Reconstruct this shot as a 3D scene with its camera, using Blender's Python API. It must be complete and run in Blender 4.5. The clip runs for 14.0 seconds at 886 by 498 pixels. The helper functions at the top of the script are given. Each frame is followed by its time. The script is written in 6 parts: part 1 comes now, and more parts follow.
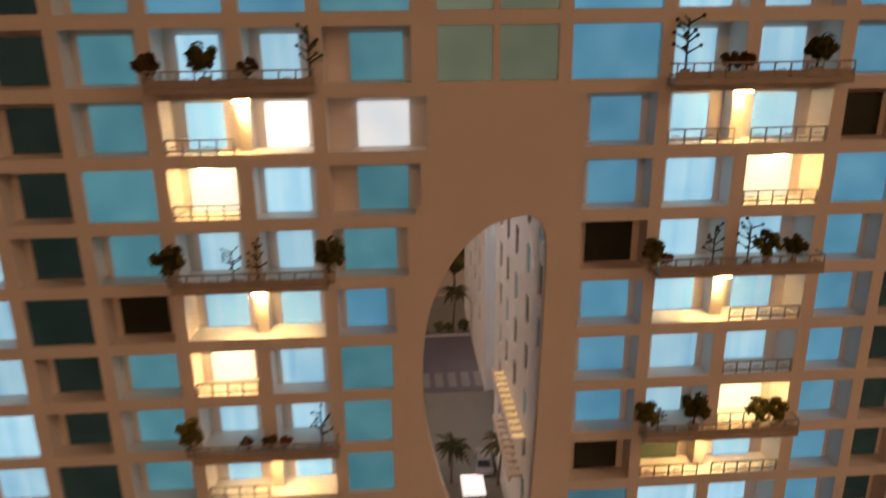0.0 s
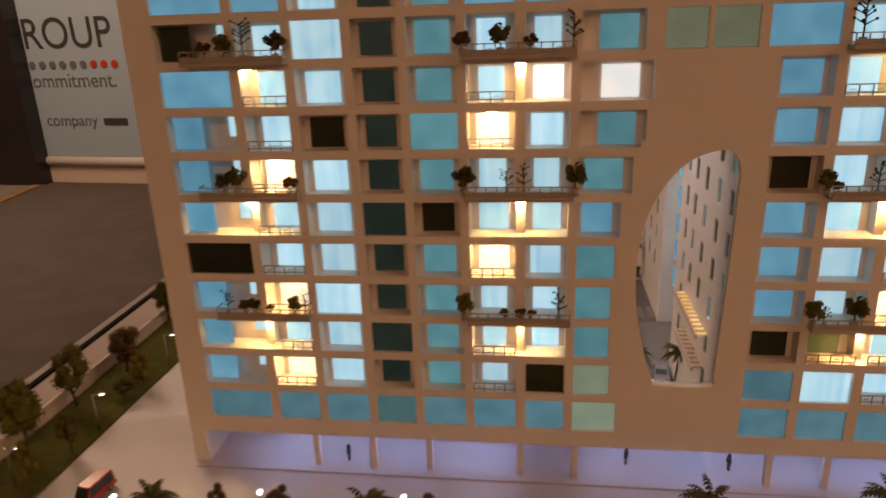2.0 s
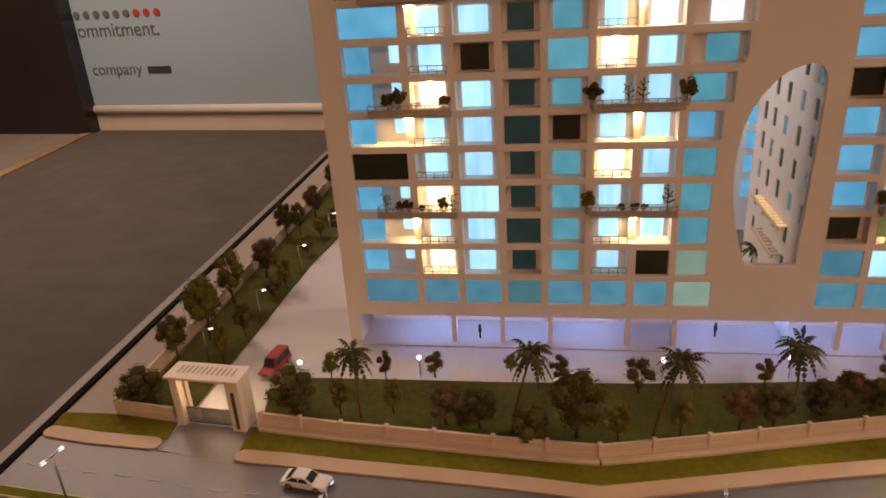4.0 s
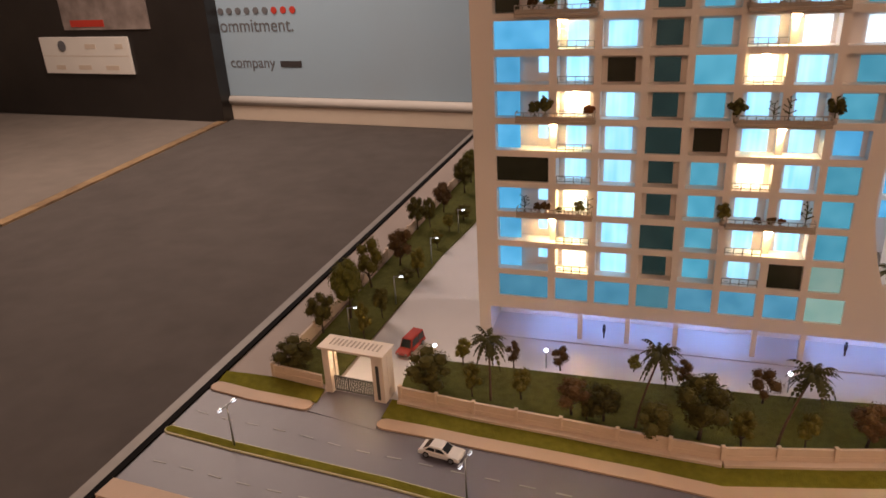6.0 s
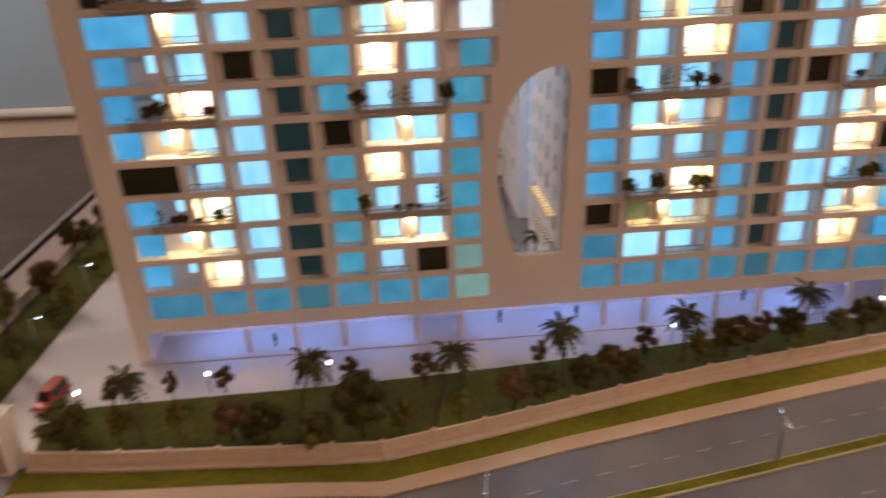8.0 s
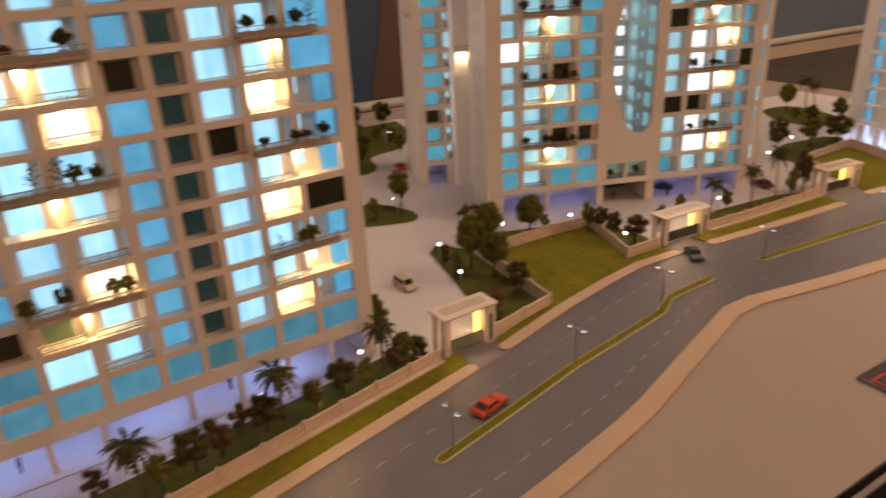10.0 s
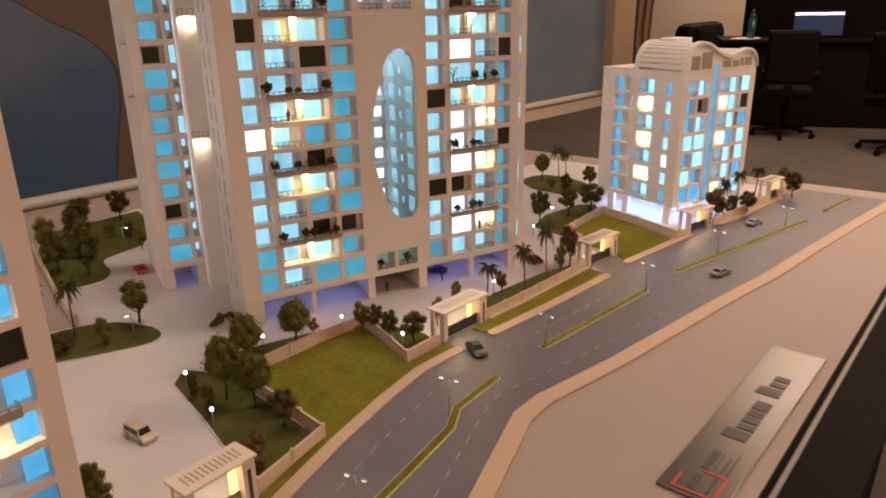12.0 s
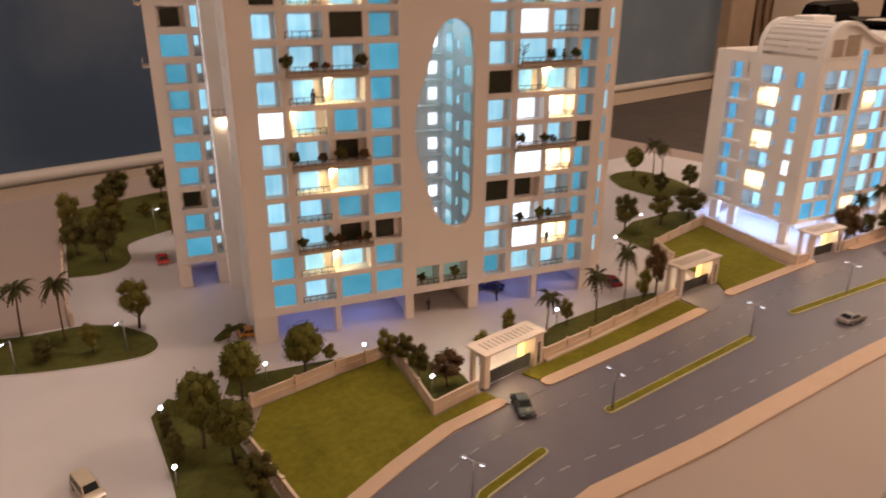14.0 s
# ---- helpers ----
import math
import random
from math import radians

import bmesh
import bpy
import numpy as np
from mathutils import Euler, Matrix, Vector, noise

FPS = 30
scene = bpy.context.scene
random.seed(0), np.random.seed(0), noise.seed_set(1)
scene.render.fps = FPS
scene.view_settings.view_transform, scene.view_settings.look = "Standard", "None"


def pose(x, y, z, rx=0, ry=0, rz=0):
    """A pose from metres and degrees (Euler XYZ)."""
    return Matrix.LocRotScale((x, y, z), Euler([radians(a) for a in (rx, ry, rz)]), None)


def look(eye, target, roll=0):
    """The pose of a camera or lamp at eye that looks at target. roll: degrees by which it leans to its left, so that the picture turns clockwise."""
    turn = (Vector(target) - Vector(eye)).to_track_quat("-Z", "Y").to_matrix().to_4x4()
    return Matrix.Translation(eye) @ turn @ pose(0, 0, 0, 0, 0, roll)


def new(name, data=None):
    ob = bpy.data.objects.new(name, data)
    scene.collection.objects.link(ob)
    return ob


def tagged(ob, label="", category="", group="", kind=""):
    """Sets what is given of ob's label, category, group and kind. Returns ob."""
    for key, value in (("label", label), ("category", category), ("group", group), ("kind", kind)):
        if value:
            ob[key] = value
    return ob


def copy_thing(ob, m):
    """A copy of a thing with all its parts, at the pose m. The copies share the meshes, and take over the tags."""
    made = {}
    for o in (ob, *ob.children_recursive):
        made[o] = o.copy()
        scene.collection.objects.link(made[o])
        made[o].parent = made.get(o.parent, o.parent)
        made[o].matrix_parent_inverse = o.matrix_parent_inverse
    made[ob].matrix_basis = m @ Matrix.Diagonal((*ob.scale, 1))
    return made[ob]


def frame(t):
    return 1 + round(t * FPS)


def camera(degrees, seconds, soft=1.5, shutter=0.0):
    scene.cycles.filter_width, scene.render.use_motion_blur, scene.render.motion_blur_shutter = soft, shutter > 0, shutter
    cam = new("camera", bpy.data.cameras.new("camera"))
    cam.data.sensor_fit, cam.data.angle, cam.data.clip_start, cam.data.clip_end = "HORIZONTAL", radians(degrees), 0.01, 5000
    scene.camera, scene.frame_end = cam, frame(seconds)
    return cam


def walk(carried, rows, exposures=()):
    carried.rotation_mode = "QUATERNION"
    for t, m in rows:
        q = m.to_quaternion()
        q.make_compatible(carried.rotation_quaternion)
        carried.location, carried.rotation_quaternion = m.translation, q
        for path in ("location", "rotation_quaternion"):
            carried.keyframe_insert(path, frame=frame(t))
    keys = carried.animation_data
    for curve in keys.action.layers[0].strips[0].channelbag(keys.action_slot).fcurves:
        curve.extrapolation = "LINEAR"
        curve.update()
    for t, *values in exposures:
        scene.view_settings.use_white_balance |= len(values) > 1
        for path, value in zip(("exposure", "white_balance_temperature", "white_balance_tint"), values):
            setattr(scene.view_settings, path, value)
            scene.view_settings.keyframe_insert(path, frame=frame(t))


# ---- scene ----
# A 1:100 architectural model of three apartment towers on a display table in a carpeted showroom.
cam = camera(64.0, 14.0, soft=1.6, shutter=0.5)
PATH = [
    (0, (0.1022, 0.0202, 0.4515), (0.2224, 1.9228, -0.1533), -0.74),
    (0.5, (0.0892, -0.0273, 0.4389), (0.0763, 1.8553, -0.2361), -1.56),
    (1, (0.0813, -0.0695, 0.4372), (0.0267, 1.8179, -0.2222), -1.73),
    (1.5, (0.0586, -0.1089, 0.4478), (-0.0550, 1.7848, -0.1852), -1.41),
    (2, (0.0256, -0.1647, 0.4594), (-0.2362, 1.7079, -0.1922), -2.14),
    (4.3, (-0.0898, -0.3338, 0.4709), (-0.4127, 1.4748, -0.3195), -4.01),
    (4.5, (-0.0981, -0.3369, 0.4773), (-0.4424, 1.4691, -0.3100), -4.08),
    (5, (-0.1211, -0.3557, 0.4829), (-0.5618, 1.4141, -0.3377), -3.98),
    (5.5, (-0.1183, -0.3806, 0.4854), (-0.6802, 1.3579, -0.3281), -3.89),
    (6, (-0.1083, -0.3881, 0.4878), (-0.6908, 1.3626, -0.2841), -3.17),
    (6.5, (-0.0968, -0.4043, 0.4858), (-0.6578, 1.3556, -0.2810), -2.64),
    (7, (-0.0883, -0.3916, 0.4726), (-0.5544, 1.3756, -0.3398), -3.42),
    (7.5, (-0.0377, -0.3623, 0.4650), (-0.3159, 1.4439, -0.3474), -3.04),
    (8, (0.0033, -0.3272, 0.4810), (0.1056, 1.4893, -0.3494), -2.70),
    (8.5, (0.0692, -0.3100, 0.4874), (0.4305, 1.4947, -0.2951), -3.09),
    (9, (0.1385, -0.3087, 0.4859), (0.7133, 1.4493, -0.2751), -3.46),
    (9.2, (0.1652, -0.3066, 0.4905), (0.8229, 1.4177, -0.2805), -3.32),
    (11.3, (0.362, -0.211, 0.503), (1.86, 0.912, -0.202), -1.0),
    (11.5, (0.367, -0.202, 0.504), (1.897, 0.892, -0.177), -0.7),
    (12, (0.393, -0.179, 0.507), (1.897, 0.965, -0.149), -1.0),
    (12.5, (0.472, -0.165, 0.528), (1.938, 1.064, -0.057), -1.6),
    (13, (0.544, -0.158, 0.535), (1.976, 1.117, -0.034), -0.8),
    (13.5, (0.576, -0.145, 0.522), (1.975, 1.136, -0.112), -0.8),
    (14, (0.611, -0.075, 0.492), (1.931, 1.241, -0.233), 0.3),
]
EXPO = [
    (0.0, -0.79, 7900, 26), (1.0, -0.82, 8500, 29.5), (1.5, -0.76, 8700, 30), (2.0, -0.67, 8600, 30), (2.4, -0.60, 8400, 28), (4.3, -0.19, 7000, 23.5), (5.0, -0.11, 6700, 22), (6.5, -0.02, 6200, 20),
    (7.5, -0.16, 6000, 18.5), (8.5, -0.36, 6400, 21), (9.2, -0.36, 7100, 22.5), (11.3, 0.03, 6800, 21.5), (12.5, 0.03, 6300, 20), (14.0, -0.03, 6450, 21.5),
]
walk(cam, [(t, look(e, a, r)) for t, e, a, r in PATH], EXPO)

# ---- light: warm ceiling lamps of the showroom ----
FLOOR_Z, CEIL_Z = -0.50, 2.15
world = bpy.data.worlds.new("world")
scene.world = world
world.use_nodes = True
world.node_tree.nodes["Background"].inputs[0].default_value = (0.9, 0.8, 0.7, 1)
world.node_tree.nodes["Background"].inputs[1].default_value = 0.02


def ceiling_lamp(x, y, size_x, size_y, power, color):
    data = bpy.data.lights.new("ceiling_lamp", "AREA")
    data.shape, data.size, data.size_y, data.energy, data.color = "RECTANGLE", size_x, size_y, power, color
    ob = new("ceiling_lamp", data)
    ob.location = (x, y, CEIL_Z - 0.02)
    return ob


WARM = (1.0, 0.74, 0.50)
ceiling_lamp(-0.2, -3.6, 1.6, 0.8, 52, (1.0, 0.655, 0.405))
ceiling_lamp(-1.2, 1.6, 1.0, 1.0, 14, (1.0, 0.80, 0.62))
ceiling_lamp(3.5, -1.3, 1.2, 1.2, 87, WARM)
ceiling_lamp(-2.7, 2.5, 1.2, 1.2, 72, (1.0, 0.80, 0.62))
ceiling_lamp(1.36, 0.92, 0.30, 0.30, 15.5, (1.0, 0.80, 0.62))
ceiling_lamp(5.4, 0.2, 1.2, 1.2, 68, WARM)
ceiling_lamp(8.2, 2.2, 0.8, 0.8, 34, WARM)


# ---- materials ----
def material(name, base, rough=0.6, metal=0.0, vary=0.12, scale=30.0, bump=0.0, bump_scale=200.0, glow=None, power=0.0, random_value=0.0, tint=None, spec=0.5):
    """A surface whose colour wanders at two scales, with optional fine relief, glow and a change from piece to piece."""
    m = bpy.data.materials.new(name)
    m.use_nodes = True
    nt = m.node_tree
    N, link = nt.nodes, nt.links.new
    b = N["Principled BSDF"]
    b.inputs["Roughness"].default_value, b.inputs["Metallic"].default_value = rough, metal
    b.inputs["Specular IOR Level"].default_value = spec
    tc = N.new("ShaderNodeTexCoord")
    n1 = N.new("ShaderNodeTexNoise")
    n1.inputs["Scale"].default_value, n1.inputs["Detail"].default_value = scale, 5
    n2 = N.new("ShaderNodeTexNoise")
    n2.inputs["Scale"].default_value, n2.inputs["Detail"].default_value = scale * 0.13, 3
    link(tc.outputs["Object"], n1.inputs["Vector"])
    link(tc.outputs["Object"], n2.inputs["Vector"])
    add = N.new("ShaderNodeMath")
    link(n1.outputs["Fac"], add.inputs[0])
    link(n2.outputs["Fac"], add.inputs[1])
    ramp = N.new("ShaderNodeMapRange")
    ramp.inputs["From Min"].default_value, ramp.inputs["From Max"].default_value = 0.6, 1.4
    ramp.inputs["To Min"].default_value, ramp.inputs["To Max"].default_value = 0.0, 1.0
    link(add.outputs[0], ramp.inputs["Value"])
    mix = N.new("ShaderNodeMix")
    mix.data_type = "RGBA"
    other = tint or tuple(c * (1 - vary) for c in base)
    mix.inputs[6].default_value = (*[min(1, c * (1 + vary * 0.6)) for c in base], 1)
    mix.inputs[7].default_value = (*other, 1)
    link(ramp.outputs[0], mix.inputs[0])
    out = mix.outputs[2]
    if random_value:
        info = N.new("ShaderNodeObjectInfo")
        mr = N.new("ShaderNodeMapRange")
        mr.inputs["To Min"].default_value, mr.inputs["To Max"].default_value = 1 - random_value, 1 + random_value
        link(info.outputs["Random"], mr.inputs["Value"])
        hsv = N.new("ShaderNodeHueSaturation")
        link(mr.outputs[0], hsv.inputs["Value"])
        link(out, hsv.inputs["Color"])
        out = hsv.outputs[0]
    link(out, b.inputs["Base Color"])
    if bump:
        n3 = N.new("ShaderNodeTexNoise")
        n3.inputs["Scale"].default_value, n3.inputs["Detail"].default_value = bump_scale, 4
        link(tc.outputs["Object"], n3.inputs["Vector"])
        bp = N.new("ShaderNodeBump")
        bp.inputs["Strength"].default_value, bp.inputs["Distance"].default_value = bump, 0.002
        link(n3.outputs["Fac"], bp.inputs["Height"])
        link(bp.outputs[0], b.inputs["Normal"])
    if glow:
        b.inputs["Emission Color"].default_value, b.inputs["Emission Strength"].default_value = (*glow, 1), power
    return m


def backlit(name, low, high, power, folds=0.0, spread=0.15):
    """Back-lit acrylic or curtain film behind a window: brighter towards the lamp, with soft folds."""
    m = bpy.data.materials.new(name)
    m.use_nodes = True
    nt = m.node_tree
    N, link = nt.nodes, nt.links.new
    b = N["Principled BSDF"]
    b.inputs["Base Color"].default_value = (*[c * 0.4 for c in low], 1)
    b.inputs["Roughness"].default_value = 0.25
    tc = N.new("ShaderNodeTexCoord")
    info = N.new("ShaderNodeObjectInfo")
    shift = N.new("ShaderNodeVectorMath")
    shift.operation = "MULTIPLY_ADD"
    shift.inputs[1].default_value, shift.inputs[2].default_value = (37, 11, 53), (0, 0, 0)
    comb = N.new("ShaderNodeCombineXYZ")
    for k in range(3):
        link(info.outputs["Random"], comb.inputs[k])
    link(comb.outputs[0], shift.inputs[0])
    vec = N.new("ShaderNodeVectorMath")
    link(tc.outputs["Object"], vec.inputs[0])
    link(shift.outputs[0], vec.inputs[1])
    blob = N.new("ShaderNodeTexNoise")
    blob.inputs["Scale"].default_value, blob.inputs["Detail"].default_value = 38, 1
    link(vec.outputs[0], blob.inputs["Vector"])
    fac = blob.outputs["Fac"]
    if folds:
        mp = N.new("ShaderNodeMapping")
        mp.inputs["Scale"].default_value = (1, 1, 0.06)
        link(vec.outputs[0], mp.inputs["Vector"])
        fold = N.new("ShaderNodeTexNoise")
        fold.inputs["Scale"].default_value, fold.inputs["Detail"].default_value = 150, 1
        link(mp.outputs[0], fold.inputs["Vector"])
        mixf = N.new("ShaderNodeMix")
        mixf.inputs[0].default_value = folds
        link(fac, mixf.inputs[2])
        link(fold.outputs["Fac"], mixf.inputs[3])
        fac = mixf.outputs[0]
    mr = N.new("ShaderNodeMapRange")
    mr.inputs["From Min"].default_value, mr.inputs["From Max"].default_value = 0.3, 0.7
    link(fac, mr.inputs["Value"])
    mix = N.new("ShaderNodeMix")
    mix.data_type = "RGBA"
    mix.inputs[6].default_value, mix.inputs[7].default_value = (*low, 1), (*high, 1)
    link(mr.outputs[0], mix.inputs[0])
    var = N.new("ShaderNodeMapRange")
    var.inputs["To Min"].default_value, var.inputs["To Max"].default_value = power * (1 - spread), power * (1 + spread)
    link(info.outputs["Random"], var.inputs["Value"])
    link(mix.outputs[2], b.inputs["Emission Color"])
    link(var.outputs[0], b.inputs["Emission Strength"])
    return m


M = {}
M["wall"] = material("model_wall", (0.79, 0.715, 0.655), 0.55, vary=0.05, scale=14, bump=0.12, bump_scale=900)
M["wall_side"] = material("model_wall_white", (0.88, 0.86, 0.84), 0.5, vary=0.05, scale=14, bump=0.1, bump_scale=900)
M["wall_pale"] = material("model_wall_pale", (0.81, 0.755, 0.715), 0.52, vary=0.05, scale=14, bump=0.12, bump_scale=900)
M["roof"] = material("model_roof", (0.72, 0.68, 0.62), 0.7, vary=0.1, scale=20)
M["sky"] = backlit("pane_sky", (0.06, 0.36, 0.62), (0.11, 0.48, 0.76), 0.97)
M["slate"] = backlit("pane_slate_blue", (0.06, 0.27, 0.41), (0.10, 0.36, 0.51), 0.75)
M["cyan"] = backlit("pane_cyan", (0.06, 0.40, 0.57), (0.11, 0.50, 0.69), 0.67)
M["aqua"] = backlit("pane_aqua", (0.22, 0.60, 0.76), (0.45, 0.84, 0.97), 0.95, folds=0.5)
M["mint"] = backlit("pane_mint", (0.16, 0.42, 0.48), (0.22, 0.52, 0.58), 0.8)
# warm light on the louvre blades, put into the material as a weak glow
M["louvre"] = material("louvre_glow", (0.8, 0.66, 0.4), 0.5, glow=(1.0, 0.66, 0.25), power=0.5)
M["teal"] = backlit("pane_teal", (0.05, 0.30, 0.42), (0.09, 0.40, 0.52), 0.95)
M["light"] = backlit("pane_curtain", (0.17, 0.51, 0.78), (0.38, 0.76, 0.94), 1.6, folds=0.6)
M["white"] = backlit("pane_white", (0.62, 0.86, 1.0), (0.86, 0.97, 1.0), 1.9, folds=0.3, spread=0.3)
M["pearl"] = backlit("pane_pearl", (0.72, 0.92, 0.88), (1.0, 1.0, 0.92), 1.3, folds=0.4, spread=0.2)
M["cream"] = backlit("pane_cream", (1.0, 0.86, 0.58), (1.0, 0.95, 0.8), 1.5, folds=0.3, spread=0.2)
M["pale"] = backlit("pane_pale_green", (0.22, 0.42, 0.36), (0.32, 0.5, 0.42), 0.75)
M["green"] = backlit("pane_olive", (0.10, 0.13, 0.05), (0.17, 0.2, 0.08), 0.8)
M["green2"] = backlit("pane_sage", (0.16, 0.25, 0.19), (0.2, 0.3, 0.23), 0.75)
M["dim"] = backlit("pane_dim_teal", (0.05, 0.19, 0.24), (0.08, 0.26, 0.32), 0.7)
M["dusk"] = backlit("pane_dark_teal", (0.013, 0.036, 0.034), (0.022, 0.052, 0.046), 0.6)
M["frost"] = material("pane_frosted", (0.54, 0.54, 0.55), 0.3, vary=0.12, scale=40)
M["dark"] = material("pane_unlit", (0.03, 0.035, 0.022), 0.18, vary=0.3, scale=40)
M["edge_grey"] = material("edge_grey", (0.22, 0.19, 0.165), 0.5, vary=0.2, scale=40)
M["led"] = material("led_warm", (1, 0.9, 0.7), 0.5, glow=(1.0, 0.69, 0.29), power=240)
M["led_stack"] = material("led_stack", (1, 0.9, 0.7), 0.5, glow=(1.0, 0.80, 0.52), power=520)
M["led_violet"] = material("led_violet", (0.9, 0.9, 1), 0.5, glow=(0.26, 0.45, 1.0), power=20)
M["led_blue"] = material("led_blue", (0.9, 0.9, 1), 0.5, glow=(0.22, 0.36, 1.0), power=5.5)
M["led_lavender"] = material("led_lavender", (0.9, 0.9, 1), 0.5, glow=(0.38, 0.58, 1.0), power=23)
M["edge_glow"] = material("edge_light", (1, 1, 1), 0.5, glow=(0.9, 0.95, 1.0), power=1.6)
# one railing paint twice: a lit tone and a darker shaded tone
M["rail"] = material("railing_lit", (0.40, 0.36, 0.31), 0.4, metal=0.1, vary=0.15, scale=300)
M["rail_dark"] = material("railing_shaded", (0.085, 0.075, 0.065), 0.4, metal=0.1, vary=0.15, scale=300)
M["slab"] = material("balcony_slab", (0.42, 0.34, 0.27), 0.6, vary=0.15, scale=60)
M["base"] = material("model_base", (0.355, 0.285, 0.248), 0.62, vary=0.05, scale=9, bump=0.06, bump_scale=500)
M["paving"] = material("paving_white", (0.61, 0.585, 0.595), 0.45, vary=0.09, scale=12, bump=0.08, bump_scale=600)
M["court_grey"] = material("court_grey", (0.20, 0.185, 0.165), 0.6, vary=0.12, scale=30, bump=0.1, bump_scale=700)
M["asphalt"] = material("road_grey", (0.128, 0.117, 0.14), 0.42, vary=0.12, scale=22, bump=0.1, bump_scale=900)
M["walkway"] = material("walkway_peach", (0.52, 0.37, 0.26), 0.6, vary=0.09, scale=40, bump=0.1, bump_scale=700)
M["line"] = material("road_marking", (0.27, 0.265, 0.255), 0.5, vary=0.2, scale=80)
M["yellow"] = material("kerb_yellow", (0.58, 0.54, 0.30), 0.5, vary=0.15, scale=90)
M["grass"] = material("grass_flock", (0.215, 0.198, 0.022), 0.95, vary=0.35, scale=120, bump=1.0, bump_scale=1500, spec=0.1)
M["grass_dark"] = material("grass_flock_dark", (0.122, 0.124, 0.033), 0.95, vary=0.35, scale=120, bump=1.0, bump_scale=1500, spec=0.1)
M["fence"] = material("fence_cream", (0.66, 0.52, 0.40), 0.6, vary=0.1, scale=60, bump=0.1, bump_scale=800)
M["gate"] = material("gate_cream", (0.74, 0.64, 0.55), 0.5, vary=0.06, scale=60)
M["gate_lit"] = material("gate_lamp", (1, 0.8, 0.4), 0.5, glow=(1.0, 0.68, 0.16), power=2.2)
M["gate_lamp"] = material("gate_strip", (1, 0.9, 0.7), 0.5, glow=(1.0, 0.74, 0.40), power=90)
M["gate_dark"] = material("gate_leaf", (0.06, 0.06, 0.055), 0.4, vary=0.2, scale=200)
M["black"] = material("table_black", (0.006, 0.005, 0.0045), 0.75, vary=0.2, scale=20, spec=0.06)
M["rim_brown"] = material("rim_brown", (0.011, 0.0085, 0.007), 0.7, vary=0.2, scale=14, bump=0.1, bump_scale=300, spec=0.05)
M["trunking"] = material("trunking_white", (0.72, 0.66, 0.60), 0.45, vary=0.05, scale=8)
M["carpet_light"] = material("carpet_light", (0.20, 0.168, 0.143), 0.95, vary=0.2, scale=9, bump=0.8, bump_scale=400, spec=0.1)
M["chrome"] = material("metal_grey", (0.42, 0.44, 0.46), 0.3, metal=0.9, vary=0.1, scale=200)
M["lamp_glass"] = material("lamp_glass", (0.8, 0.82, 0.85), 0.3, glow=(0.80, 0.90, 1.0), power=2.4)
M["bulb"] = material("lamp_white", (1, 1, 1), 0.5, glow=(0.80, 0.90, 1.0), power=9)
M["bark"] = material("bark", (0.07, 0.045, 0.03), 0.9, vary=0.3, scale=300, bump=0.8, bump_scale=600)
M["palm_bark"] = material("palm_bark", (0.13, 0.075, 0.045), 0.9, vary=0.3, scale=300, bump=0.8, bump_scale=600)
for leaf, c in (("leaf_olive", (0.15, 0.13, 0.024)), ("leaf_dark", (0.085, 0.075, 0.018)), ("leaf_rust", (0.115, 0.066, 0.026)), ("leaf_green", (0.12, 0.118, 0.022)), ("leaf_orange", (0.2, 0.07, 0.02)), ("leaf_palm", (0.062, 0.060, 0.020))):
    M[leaf] = material(leaf, c, 0.8, vary=0.45, scale=260, random_value=0.25, spec=0.2)
M["figure"] = material("figure_dark", (0.06, 0.055, 0.06), 0.7, vary=0.4, scale=400, random_value=0.4)
M["tyre"] = material("tyre", (0.02, 0.02, 0.02), 0.8, vary=0.2, scale=300)
M["glass"] = material("car_glass", (0.02, 0.025, 0.03), 0.08, vary=0.2, scale=100)
M["carpet"] = material("carpet_grey", (0.100, 0.085, 0.077), 0.95, vary=0.2, scale=9, bump=0.8, bump_scale=400, spec=0.1)
M["carpet_edge"] = material("floor_strip", (0.40, 0.26, 0.13), 0.5, vary=0.2, scale=26, tint=(0.14, 0.085, 0.05))
M["skirting"] = material("skirting_cream", (0.66, 0.55, 0.44), 0.5, vary=0.06, scale=8)
M["room_wall"] = material("room_wall", (0.60, 0.50, 0.41), 0.7, vary=0.06, scale=3, bump=0.1, bump_scale=60)
M["ceiling"] = material("ceiling_paint", (0.75, 0.72, 0.68), 0.8, vary=0.04, scale=3)
M["print_black"] = material("black_panel", (0.024, 0.020, 0.018), 0.3, vary=0.3, scale=6)
M["ink"] = material("print_ink", (0.05, 0.045, 0.045), 0.5, vary=0.1, scale=30)
M["ink_red"] = material("print_red", (0.55, 0.05, 0.03), 0.5, vary=0.1, scale=30)
M["ink_grey"] = material("print_grey", (0.14, 0.14, 0.15), 0.5, vary=0.1, scale=30)
M["brown_panel"] = material("brown_panel", (0.15, 0.095, 0.07), 0.6, vary=0.12, scale=3)
M["paper"] = material("plaque_white", (0.78, 0.74, 0.68), 0.5, vary=0.06, scale=6)
M["curtain"] = material("curtain_beige", (0.40, 0.29, 0.20), 0.85, vary=0.12, scale=12, bump=0.3, bump_scale=200)
M["desk"] = material("desk_black", (0.004, 0.0032, 0.003), 0.6, vary=0.2, scale=10, spec=0.07)
M["screen"] = material("monitor_screen", (0.02, 0.03, 0.06), 0.1, glow=(0.05, 0.12, 0.3), power=0.12)
M["bottle"] = material("bottle_teal", (0.008, 0.07, 0.08), 0.25, vary=0.1, scale=20)
